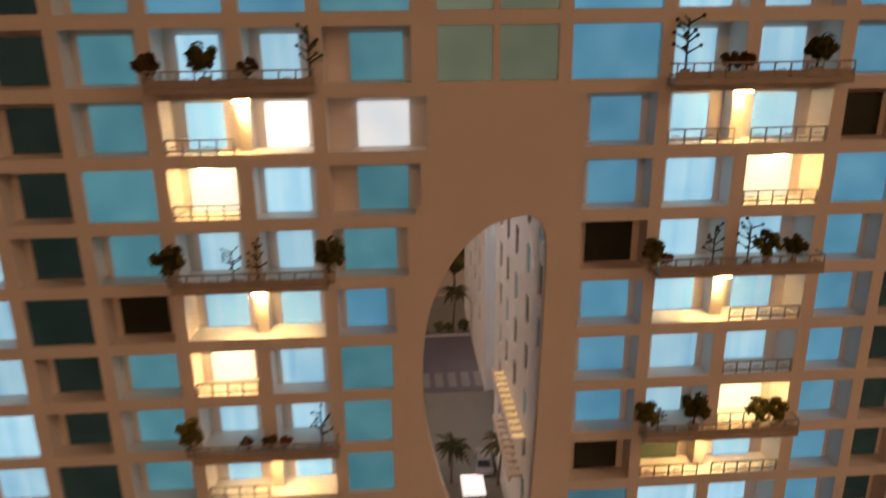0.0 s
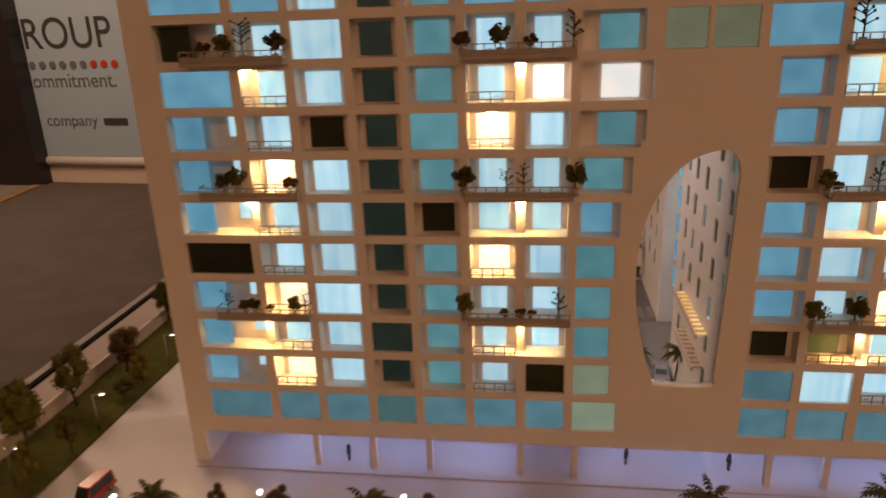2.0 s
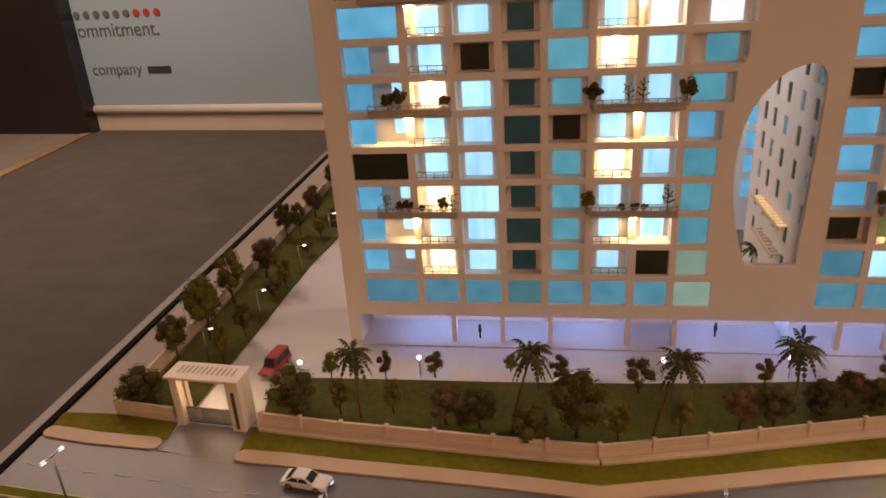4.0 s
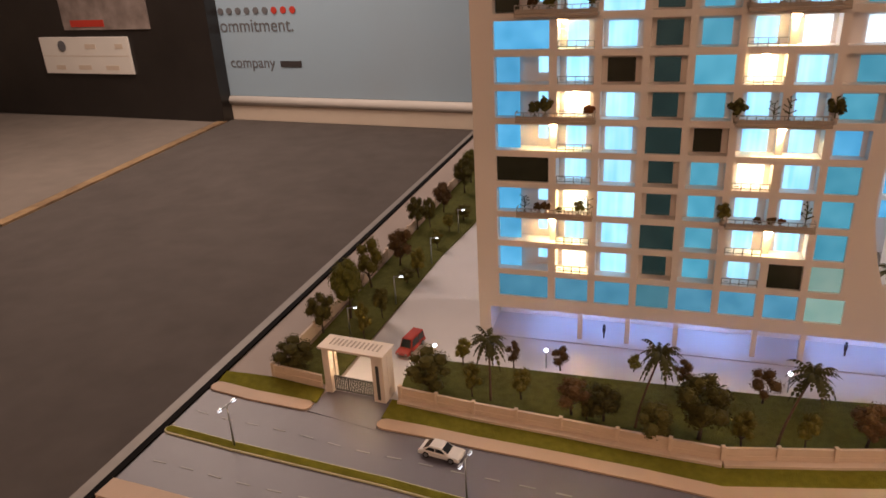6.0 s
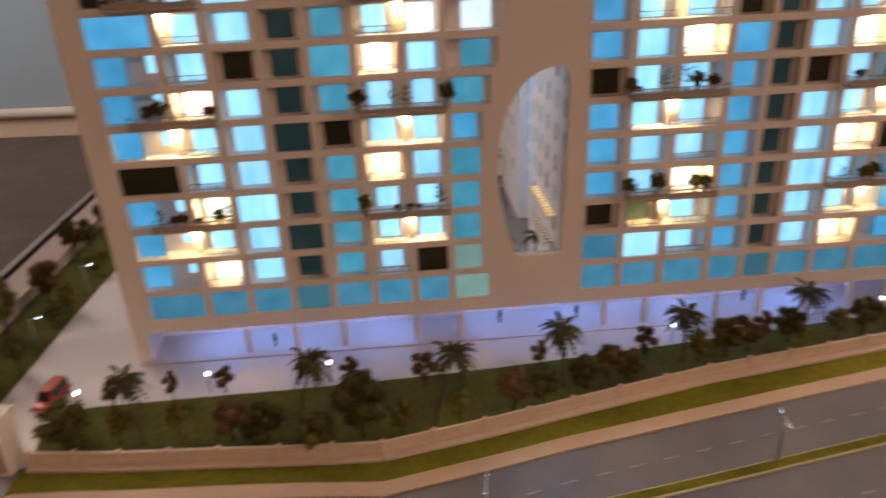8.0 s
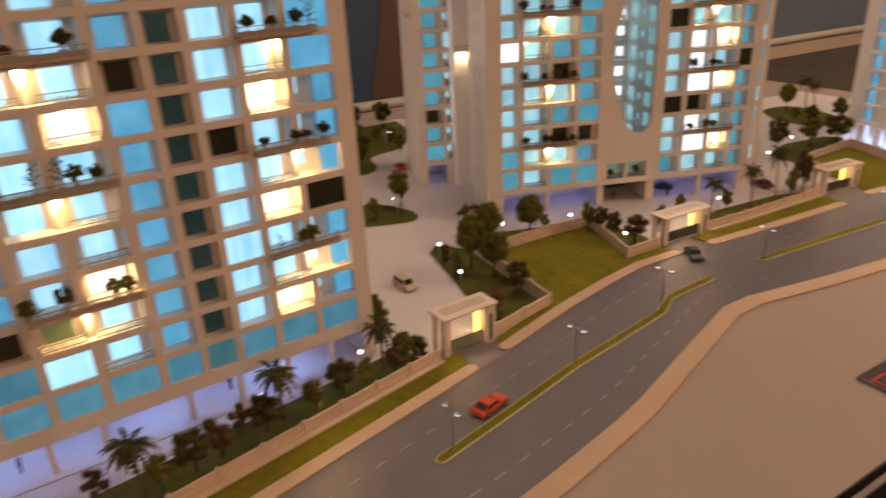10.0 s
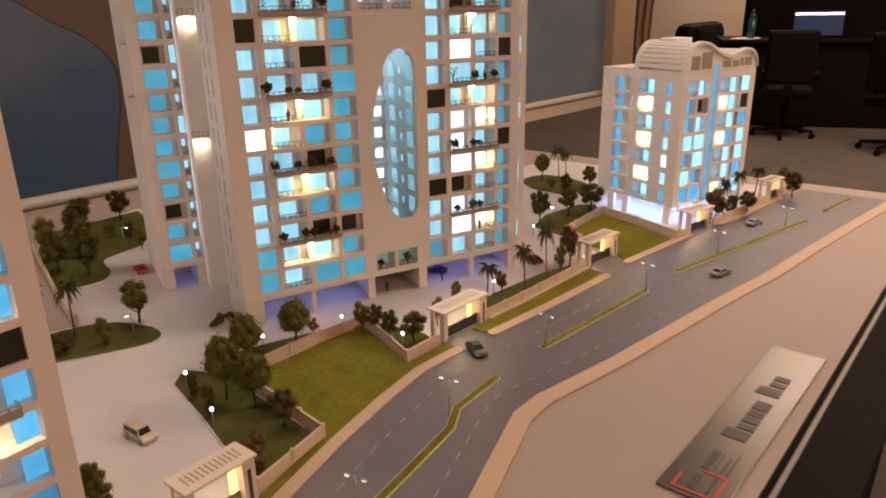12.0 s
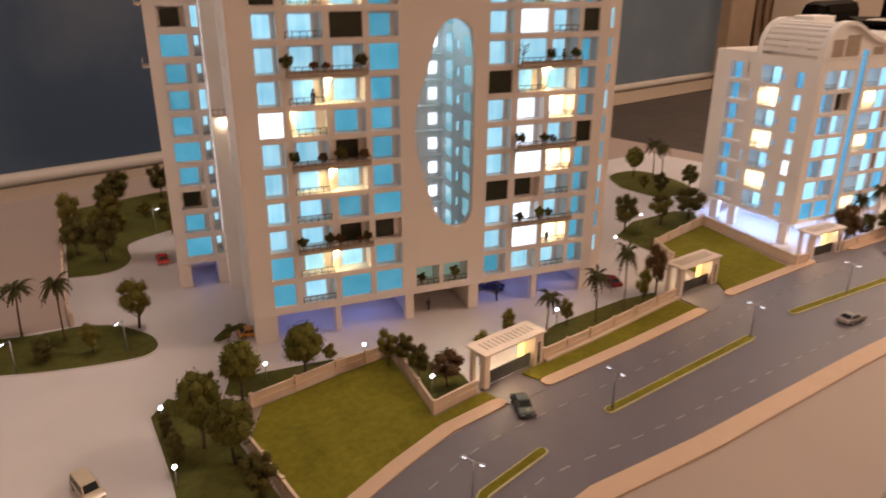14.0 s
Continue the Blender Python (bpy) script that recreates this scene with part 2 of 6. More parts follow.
M["plate"] = material("plate_silver", (0.145, 0.132, 0.122), 0.32, metal=0.85, vary=0.08, scale=8)


def printed_sky():
    """The printed sky: pale blue at one end of the wall, dark blue towards the other, with soft clouds."""
    m = material("printed_sky", (0.20, 0.27, 0.33), 0.35, vary=0.1, scale=3.2)
    nt = m.node_tree
    N, link = nt.nodes, nt.links.new
    tc = N.new("ShaderNodeTexCoord")
    sep = N.new("ShaderNodeSeparateXYZ")
    link(tc.outputs["Object"], sep.inputs[0])
    run = N.new("ShaderNodeMapRange")
    run.inputs["From Min"].default_value, run.inputs["From Max"].default_value = 1.5, 4.6
    link(sep.outputs[0], run.inputs["Value"])
    cloud = N.new("ShaderNodeTexNoise")
    cloud.inputs["Scale"].default_value, cloud.inputs["Detail"].default_value = 1.3, 6
    link(tc.outputs["Object"], cloud.inputs["Vector"])
    soft = N.new("ShaderNodeMapRange")
    soft.inputs["From Min"].default_value, soft.inputs["From Max"].default_value = 0.48, 0.78
    soft.inputs["To Max"].default_value = 0.3
    link(cloud.outputs["Fac"], soft.inputs["Value"])
    base = N.new("ShaderNodeMix")
    base.data_type = "RGBA"
    base.inputs[6].default_value, base.inputs[7].default_value = (0.34, 0.46, 0.56, 1), (0.065, 0.11, 0.185, 1)
    link(run.outputs[0], base.inputs[0])
    pale = N.new("ShaderNodeMapRange")
    pale.inputs["From Min"].default_value, pale.inputs["From Max"].default_value = 6.4, 8.0
    link(sep.outputs[0], pale.inputs["Value"])
    far_end = N.new("ShaderNodeMix")
    far_end.data_type = "RGBA"
    far_end.inputs[7].default_value = (0.14, 0.19, 0.25, 1)
    link(pale.outputs[0], far_end.inputs[0])
    link(base.outputs[2], far_end.inputs[6])
    base = far_end
    top = N.new("ShaderNodeMix")
    top.data_type = "RGBA"
    top.inputs[7].default_value = (0.34, 0.38, 0.42, 1)
    link(soft.outputs[0], top.inputs[0])
    link(base.outputs[2], top.inputs[6])
    link(top.outputs[2], N["Principled BSDF"].inputs["Base Color"])
    return m


M["print_sky"] = printed_sky()


# ---- building helpers ----
from mathutils.geometry import tessellate_polygon


def obj(name, bm, mat, parent=None, label=""):
    me = bpy.data.meshes.new(name)
    bm.to_mesh(me)
    bm.free()
    for m in mat if isinstance(mat, (list, tuple)) else [mat]:
        me.materials.append(M[m] if isinstance(m, str) else m)
    ob = new(name, me)
    if parent is not None:
        ob.parent = parent
    if label:
        ob["label"] = label
    return ob


def part(name, bm, mat, parent, label=""):
    return obj(name, bm, mat, parent, label)


def thing(name, m, label, category, group="", kind=""):
    ob = new(name)
    ob.empty_display_size = 0.01
    ob.matrix_basis = m
    return tagged(ob, label, category, group, kind)


def box(bm, x0, x1, y0, y1, z0, z1, bevel=0.0, mat=0):
    v = [bm.verts.new((x, y, z)) for x in (x0, x1) for y in (y0, y1) for z in (z0, z1)]
    fs = [bm.faces.new([v[i] for i in q]) for q in ((0, 1, 3, 2), (4, 6, 7, 5), (0, 4, 5, 1), (2, 3, 7, 6), (0, 2, 6, 4), (1, 5, 7, 3))]
    for f in fs:
        f.material_index = mat
    if bevel:
        es = list({e for f in fs for e in f.edges})
        bmesh.ops.bevel(bm, geom=es, offset=bevel, segments=2, profile=0.5, affect="EDGES")
    return bm


def boxes(*specs, bevel=0.0):
    bm = bmesh.new()
    for s in specs:
        box(bm, *s, bevel=bevel)
    return bm


def tube(bm, a, b, r0, r1=None, n=8, cap=True):
    r1 = r0 if r1 is None else r1
    a, b = Vector(a), Vector(b)
    q = (b - a).to_track_quat("Z", "Y")
    rings = []
    for p, r in ((a, r0), (b, r1)):
        rings.append([bm.verts.new(p + q @ Vector((r * math.cos(2 * math.pi * i / n), r * math.sin(2 * math.pi * i / n), 0))) for i in range(n)])
    for i in range(n):
        f = bm.faces.new((rings[0][i], rings[0][(i + 1) % n], rings[1][(i + 1) % n], rings[1][i]))
        f.smooth = True
    if cap:
        bm.faces.new(rings[1])
        bm.faces.new(rings[0][::-1])
    return bm


def prism(pts, z0, z1):
    """A flat slab with any outline."""
    bm = bmesh.new()
    area = sum(pts[i][0] * pts[(i + 1) % len(pts)][1] - pts[(i + 1) % len(pts)][0] * pts[i][1] for i in range(len(pts)))
    if area < 0:
        pts = pts[::-1]
    low = [bm.verts.new((x, y, z0)) for x, y in pts]
    top = [bm.verts.new((x, y, z1)) for x, y in pts]
    n = len(pts)
    for i in range(n):
        bm.faces.new((low[i], low[(i + 1) % n], top[(i + 1) % n], top[i]))
    for tri in tessellate_polygon([[Vector((x, y, 0)) for x, y in pts]]):
        f = bm.faces.new([top[i] for i in tri])
        f.normal_update()
        if f.normal.z < 0:
            f.normal_flip()
    return bm


def resample(line, n):
    ps = [Vector(p) for p in line]
    run = [0.0]
    for a, b in zip(ps[:-1], ps[1:]):
        run.append(run[-1] + (b - a).length)
    out, i = [], 0
    for k in range(n):
        s = run[-1] * k / (n - 1)
        while i < len(ps) - 2 and run[i + 1] < s:
            i += 1
        t = (s - run[i]) / max(1e-9, run[i + 1] - run[i])
        out.append(tuple(ps[i].lerp(ps[i + 1], min(1.0, max(0.0, t)))))
    return out


def ribbon(line_a, line_b, z0, z1, n=60):
    """A strip of ground between two lines that run the same way."""
    bm = bmesh.new()
    la, lb = resample(line_a, n), resample(line_b, n)
    rows_ = [[bm.verts.new((x, y, z)) for x, y in line] for line, z in ((la, z0), (la, z1), (lb, z1), (lb, z0))]
    for i in range(n - 1):
        for j in range(3):
            bm.faces.new((rows_[j][i], rows_[j][i + 1], rows_[j + 1][i + 1], rows_[j + 1][i]))
    for i in (0, n - 1):
        bm.faces.new([r[i] for r in rows_])
    bmesh.ops.recalc_face_normals(bm, faces=bm.faces[:])
    return bm


def offset(line, d):
    """The line shifted sideways (to its left) by d."""
    out = []
    for i, p in enumerate(line):
        a, b = Vector(line[max(0, i - 1)]), Vector(line[min(len(line) - 1, i + 1)])
        t = (b - a).normalized()
        out.append((p[0] - t.y * d, p[1] + t.x * d))
    return out


def smooth_line(line, n=6):
    out = []
    for i in range(len(line) - 1):
        p0, p1, p2, p3 = (Vector(line[max(0, min(len(line) - 1, i + k))]) for k in (-1, 0, 1, 2))
        for j in range(n):
            t = j / n
            out.append(tuple(0.5 * ((2 * p1) + (p2 - p0) * t + (2 * p0 - 5 * p1 + 4 * p2 - p3) * t * t + (3 * p1 - p0 - 3 * p2 + p3) * t ** 3)))
    return out + [tuple(line[-1])]


def structure(name, bm, mat, label, category):
    return tagged(obj(name, bm, mat), label, category, kind="structure")


def ball(bm, c, r, sub=1, squash=1.0):
    bmesh.ops.create_icosphere(bm, subdivisions=sub, radius=r, matrix=Matrix.Translation(c) @ Matrix.Diagonal((1, 1, squash, 1)))


# ---- the room ----
WALL_P0, WALL_P1 = Vector((-3.05, 3.80)), Vector((6.95, 2.90))
wd = (WALL_P1 - WALL_P0).normalized()
WALL_M = Matrix.Translation((WALL_P0.x, WALL_P0.y, FLOOR_Z)) @ Matrix.Rotation(math.atan2(wd.y, wd.x), 4, "Z")


def on_wall(name, bm, mat, label="", category="", kind=""):
    """u runs along the printed wall from the black panel's edge, y into the wall, z up from the floor."""
    ob = obj(name, bm, mat)
    ob.matrix_basis = WALL_M.copy()
    return tagged(ob, label, category, kind=kind) if label else ob


H = CEIL_Z - FLOOR_Z
structure("floor", boxes((-7, 10, -4, 5, FLOOR_Z - 0.05, FLOOR_Z)), "carpet", "dark grey office carpet floor", "floor")
structure("ceiling", boxes((-7, 10, -4, 5, CEIL_Z, CEIL_Z + 0.05)), "ceiling", "plain white room ceiling", "ceiling")
structure("wall_south", boxes((-7, 10, -4.1, -4.0, FLOOR_Z, CEIL_Z)), "room_wall", "plain beige room wall", "wall")
structure("wall_west", boxes((-7.1, -7, -4, 5, FLOOR_Z, CEIL_Z)), "room_wall", "plain beige room wall", "wall")
structure("wall_east", boxes((10, 10.1, -4, 5, FLOOR_Z, CEIL_Z)), "room_wall", "plain beige room wall", "wall")
on_wall("wall_north", boxes((0.05, 10.22, 0.01, 0.12, 0.165, H)), "print_sky", "wall covered with a dark blue cloudy sky print", "wall", "structure")
on_wall("baseboard", boxes((0.05, 10.22, 0.004, 0.12, 0.0, 0.10), bevel=0.003), "skirting", "cream painted skirting board along the wall", "baseboard", "structure")
bm = bmesh.new()
tube(bm, (0.05, 0.012, 0.132), (10.22, 0.012, 0.132), 0.031, n=12)
on_wall("trim", bm, "trunking", "pale rounded cable trunking above the skirting", "trim", "structure")
on_wall("black_panel", boxes((-4.2, 0.09, -0.10, 0.12, 0.0, H), bevel=0.004), "print_black", "black display wall panel beside the sky print", "wall panel", "structure")
bm = bmesh.new()
curve = smooth_line([(3.9, H - 0.01), (4.15, 1.9), (4.45, 1.5), (4.79, 1.15), (4.97, 1.06), (5.12, 0.96), (5.28, 0.87), (5.39, 0.74), (5.39, 0.56), (5.345, 0.36), (5.31, 0.17)], 5)
for y in (0.0085, 0.004):
    ring = [bm.verts.new((u, y, z)) for u, z in curve + [(6.3, 0.17), (6.3, H - 0.01)]]
    for tri in tessellate_polygon([[v.co.xzy for v in ring]]):
        bm.faces.new([ring[i] for i in tri])
bmesh.ops.recalc_face_normals(bm, faces=bm.faces[:])
on_wall("wall_panel", bm, "brown_panel", "dark brown curved panel on the sky-blue wall", "wall panel", "structure")
# letters and dots on the print
def lettering(text, u, z, size, mat, squeeze=1.0):
    cu = bpy.data.curves.new("lettering", "FONT")
    cu.body, cu.size, cu.extrude = text, size, 0.001
    ob = new("lettering", cu)
    ob.matrix_basis = WALL_M @ Matrix.Translation((u, 0.008, z)) @ Matrix.Rotation(math.pi / 2, 4, "X") @ Matrix.Diagonal((squeeze, 1, 1, 1))
    cu.materials.append(M[mat])
    return tagged(ob, "dark printed word on the sky-blue wall", "lettering")


lettering("commitment.", 0.045, 0.578, 0.118, "ink_grey", 0.98)
lettering("company", 0.135, 0.352, 0.098, "ink_grey", 1.0)
on_wall("word_bar", boxes((0.532, 0.69, 0.006, 0.009, 0.356, 0.395)), "ink", "dark printed bar after a word", "printed bar")
for i in range(9):
    bm = bmesh.new()
    tube(bm, (0.12 + i * 0.069, 0.005, 0.706), (0.12 + i * 0.069, 0.0095, 0.706), 0.0215, n=16)
    on_wall("dot", bm, "ink_red" if i >= 6 else "ink_grey", "red printed dot on sky-blue wall" if i >= 6 else "grey printed dot on sky-blue wall", "printed dot")["group"] = "row of dots"
lettering("ROUP", 0.085, 0.80, 0.245, "ink", 0.93)
# plaque and poster on the black panel
plaque = on_wall("plaque", boxes((-1.435, -0.60, -0.118, -0.1005, 0.315, 0.568), bevel=0.003), "paper", "white wall plaque on the black panel", "plaque")
bm = bmesh.new()
tube(bm, (-1.22, -0.1225, 0.508), (-1.22, -0.1185, 0.508), 0.037, n=20)
part("round_mark", bm, "ink_grey", plaque)
part("groove", boxes((-1.425, -0.61, -0.1190, -0.1182, 0.437, 0.441)), "skirting", plaque)
for u, z, w in ((-1.0, 0.49, 0.10), (-0.72, 0.49, 0.07), (-1.32, 0.345, 0.09), (-1.1, 0.345, 0.12), (-0.84, 0.345, 0.12)):
    part("embossed_bar", boxes((u, u + w, -0.1205, -0.1185, z, z + 0.03)), "skirting", plaque)
poster = on_wall("poster", boxes((-1.165, -0.385, -0.112, -0.1005, 0.615, 1.35)), material("poster_print", (0.33, 0.27, 0.24), 0.4, vary=0.5, scale=9, tint=(0.07, 0.05, 0.045)), "dim photographic poster on the black panel", "poster")
part("red_band", boxes((-1.09, -0.78, -0.115, -0.1125, 0.635, 0.68)), "ink_red", poster)
# floor strip from the panel's corner
structure("floor_strip", prism([(-3.03, 3.76), (-2.86, 1.75), (-2.80, 1.75), (-2.97, 3.76)], FLOOR_Z, FLOOR_Z + 0.010), "carpet_edge", "worn tan threshold strip on the carpet", "floor strip")
structure("floor_panel", prism([(-6.9, 3.9), (-3.035, 3.76), (-2.87, 1.75), (-2.7, -0.5), (-6.9, -0.5)], FLOOR_Z, FLOOR_Z + 0.004), "carpet_light", "lighter worn grey carpet beyond the strip", "floor")

# ---- the display table and the model's ground ----
EDGE_L = -0.632
board = [(EDGE_L, 0.012), (2.60, -0.128), (2.60, 1.72), (EDGE_L, 1.72)]
structure("ground", prism(board, -0.02, 0.0), "base", "matt beige model baseboard", "baseboard")
structure("table", boxes((-0.60, 2.56, -0.14, 1.70, FLOOR_Z, -0.0205)), "black", "black display table body", "table")
structure("table_rim", prism([(EDGE_L - 0.0095, -0.02), (EDGE_L - 0.0005, -0.02), (EDGE_L - 0.0005, 1.74), (EDGE_L - 0.0085, 1.74)], -0.03, 0.003), "black", "black rim of the display table", "rim")
structure("rim_line", prism([(EDGE_L - 0.0245, -0.02), (EDGE_L - 0.0098, -0.02), (EDGE_L - 0.0088, 1.74), (EDGE_L - 0.0195, 1.74)], -0.03, 0.0025), "edge_grey", "thin grey edge trim of the display table", "trim")
structure("table_rim", prism([(EDGE_L - 0.016, -0.0215), (EDGE_L, 0.0107), (2.60, -0.1293), (2.60, -0.1365), (EDGE_L, 0.0035)], -0.03, -0.002), "black", "black groove along the baseboard", "rim")
structure("rim_line", prism([(EDGE_L, 0.003), (2.6, -0.137), (2.6, -0.143), (EDGE_L, -0.003)], -0.03, -0.001), "edge_grey", "grey-brown edge strip of the display table", "trim")
structure("table_rim", prism([(EDGE_L - 0.016, -0.022), (EDGE_L, -0.0035), (2.60, -0.1435), (2.61, -0.205), (EDGE_L - 0.016, -0.085)], -0.03, -0.003), "rim_brown", "dark brown rim of the display table", "rim")




def capsule(line, r):
    """The outline of a strip with round ends."""
    a, b = offset(line, -r), offset(line, r)

    def cap(c, start, away):
        v = Vector(start) - Vector(c)
        return [tuple(Vector(c) + Matrix.Rotation(s * math.pi / 6, 2) @ v) for s in away]
    return a + cap(line[-1], a[-1], range(1, 6)) + b[::-1] + cap(line[0], b[0], range(1, 6))


KERB = [(-0.632, 0.231), (-0.57, 0.2225), (-0.49, 0.2175), (-0.40, 0.206), (-0.342, 0.203), (-0.284, 0.198), (-0.193, 0.193), (-0.11, 0.187), (-0.034, 0.179), (0.018, 0.190), (0.091, 0.206), (0.155, 0.221), (0.40, 0.268), (0.711, 0.325), (0.77, 0.337), (0.907, 0.369), (1.02, 0.388), (1.103, 0.397), (1.198, 0.388), (1.263, 0.378), (1.417, 0.356), (1.608, 0.334), (1.706, 0.332), (1.93, 0.292), (2.13, 0.245), (2.52, 0.18)]
NEAR = [(-0.632, 0.064), (-0.575, 0.061), (-0.47, 0.053), (-0.2, 0.046), (0.0, 0.05), (0.25, 0.075), (0.52, 0.114), (0.648, 0.13), (0.80, 0.155), (0.95, 0.198), (1.085, 0.236), (1.13, 0.235), (1.289, 0.197), (1.636, 0.132), (1.78, 0.10), (1.951, 0.073), (2.2, 0.03), (2.52, -0.028)]
structure("road", ribbon(NEAR, KERB, 0.0001, 0.0012), "asphalt", "grey model road with dashed lines", "road")
structure("pavement", ribbon([(x, y) for x, y in offset(NEAR, -0.026)], NEAR, 0.0002, 0.0032), "walkway", "peach walkway along the near kerb", "pavement")


def cut(line, x0, x1):
    """The stretch of a left-to-right line between two x."""
    def at(x):
        for a, b in zip(line[:-1], line[1:]):
            if a[0] <= x <= b[0]:
                t = (x - a[0]) / (b[0] - a[0])
                return (x, a[1] + t * (b[1] - a[1]))
        return (x, line[0][1] if x < line[0][0] else line[-1][1])
    return [at(x0)] + [p for p in line if x0 < p[0] < x1] + [at(x1)]


FENCE = [(-0.564, 0.276), (-0.483, 0.265), (-0.392, 0.264), (-0.296, 0.253), (-0.197, 0.246), (-0.137, 0.241), (-0.084, 0.2375), (-0.034, 0.235), (0.018, 0.246), (0.071, 0.257), (0.168, 0.280), (0.333, 0.318), (0.694, 0.376), (0.775, 0.376), (0.90, 0.395), (1.10, 0.43), (1.29, 0.424), (1.40, 0.413), (1.606, 0.395), (1.73, 0.382), (1.90, 0.315), (2.15, 0.255), (2.52, 0.20)]
COMPOUND = [(-0.477, 0.262), (-0.39, 0.259)] + cut(FENCE, -0.388, 0.90) + [(0.925, 0.55), (0.94, 0.62), (0.985, 0.60), (1.17, 0.582), (1.112, 0.438), (1.19, 0.434), (1.60, 0.397), (1.70, 0.40), (1.78, 0.49), (1.83, 0.545), (2.0, 0.54), (1.905, 0.318), (2.15, 0.258), (2.50, 0.205), (2.50, 0.95), (1.95, 1.05), (1.35, 1.58), (1.03, 1.45), (0.992, 1.33), (0.929, 1.133), (0.894, 1.018), (0.886, 0.975), (0.789, 1.014), (0.70, 1.06), (0.66, 1.168), (-0.46, 1.172)]
structure("paving", prism(COMPOUND, 0.0001, 0.0010), "paving", "pale model paving round the towers", "paving")
for x0, x1 in ((-0.631, -0.487), (-0.398, 0.718), (0.768, 1.193), (1.258, 1.612), (1.69, 1.95), (2.06, 2.40)):
    k = cut(KERB, x0, x1)
    inner = offset(k, 0.0185)
    structure("pavement", prism(capsule(cut(offset(KERB, 0.0092), x0 + 0.009, x1 - 0.009), 0.0092), 0.0013, 0.0034), "walkway", "peach walkway strip beside the road", "pavement")
    if x1 < 1.7:
        if x0 == 0.768:
            continue
        outer = cut(offset(FENCE, -0.003), max(x0, -0.60), x1)
        if x0 < -0.5:
            outer = [(-0.631, 0.272)] + outer
        structure("verge", ribbon(inner, outer, 0.0013, 0.0030), "grass", "olive green flocked grass verge", "grass")
def bed(pts, label):
    """A planted bed: pale kerb round a flocked lawn."""
    n = len(pts)
    area = sum(pts[i][0] * pts[(i + 1) % n][1] - pts[(i + 1) % n][0] * pts[i][1] for i in range(n))
    outer = []
    for i in range(n):
        a, b, c = Vector(pts[i - 1]), Vector(pts[i]), Vector(pts[(i + 1) % n])
        t = ((b - a).normalized() + (c - b).normalized())
        t = t.normalized() if t.length > 1e-6 else (c - b).normalized()
        s = 0.0028 if area > 0 else -0.0028
        outer.append((b.x + t.y * s, b.y - t.x * s))
    structure("bed_kerb", prism(outer, 0.0010, 0.0024), "paving", "pale kerb round a planted bed", "kerb")
    structure("lawn", prism(pts, 0.0011, 0.0032), "grass_dark", label, "grass")


lawn2 = cut(offset(KERB, 0.0185), 0.775, 1.19) + [(1.19, 0.428), (1.108, 0.432), (1.163, 0.577), (1.086, 0.588), (0.975, 0.594), (0.933, 0.55), (0.905, 0.40), (0.78, 0.372)]
structure("lawn", prism(lawn2, 0.0013, 0.0032), "grass", "olive green flocked lawn", "grass")
structure("lawn", prism([(1.703, 0.351), (1.885, 0.319), (1.99, 0.530), (1.82, 0.535), (1.755, 0.46), (1.737, 0.388)], 0.0013, 0.0032), "grass", "olive green flocked lawn", "grass")
lawn_a = smooth_line([(-0.390, 0.268), (-0.399, 0.303), (-0.399, 0.329), (-0.393, 0.346), (-0.380, 0.354), (-0.355, 0.357)], 4) + [(-0.25, 0.359), (-0.15, 0.360), (0.0, 0.365), (0.10, 0.371), (0.30, 0.389), (0.50, 0.412), (0.64, 0.428), (0.668, 0.415), (0.672, 0.385)] + [p for p in reversed(offset(cut(FENCE, -0.38, 0.668), 0.004))]
structure("lawn", prism(lawn_a, 0.0011, 0.0030), "grass_dark", "dark green flocked lawn strip", "grass")
structure("lawn", prism([(-0.553, 0.275), (-0.482, 0.275), (-0.474, 0.50), (-0.468, 0.68), (-0.452, 0.84), (-0.45, 1.36), (-0.553, 1.36)], 0.0011, 0.0030), "grass_dark", "dark green flocked garden strip", "grass")
bed([(0.79, 0.385), (0.895, 0.402), (0.917, 0.55), (0.93, 0.63), (0.90, 0.69), (0.868, 0.665), (0.838, 0.55), (0.81, 0.46)], "dark green flocked garden corner")
bed([(0.98, 0.612), (1.165, 0.590), (1.16, 0.60), (1.02, 0.66), (0.975, 0.675), (0.955, 0.65)], "dark green flocked garden corner")
bed([(1.118, 0.446), (1.185, 0.441), (1.20, 0.475), (1.188, 0.56), (1.175, 0.572)], "dark green flocked garden bed")
bed([(1.30, 0.43), (1.60, 0.403), (1.61, 0.43), (1.55, 0.452), (1.40, 0.475), (1.32, 0.47)], "dark green flocked garden bed")
bed([(1.775, 0.525), (1.82, 0.548), (2.0, 0.547), (2.06, 0.585), (2.03, 0.62), (1.90, 0.645), (1.80, 0.62)], "dark green flocked garden bed")
gardens = smooth_line([(0.70, 0.935), (0.751, 0.907), (0.812, 0.865), (0.879, 0.830), (0.925, 0.814), (0.950, 0.827), (0.957, 0.858), (0.950, 0.890), (0.931, 0.934), (0.89, 0.966)], 4)
bed(gardens + [(0.835, 0.982), (0.789, 1.008), (0.70, 1.05)], "dark green flocked garden bed")
bed(smooth_line([(0.946, 1.165), (0.99, 1.143), (1.03, 1.146), (1.06, 1.18), (1.075, 1.23), (1.10, 1.262), (1.19, 1.277)], 4) + [(1.30, 1.40), (1.34, 1.55), (1.10, 1.55), (1.036, 1.44), (0.998, 1.33)], "dark green flocked garden bed")
bed(smooth_line([(2.10, 0.70), (2.20, 0.655), (2.27, 0.74), (2.28, 0.86), (2.18, 0.88), (2.11, 0.80)], 4), "dark green flocked garden bed")


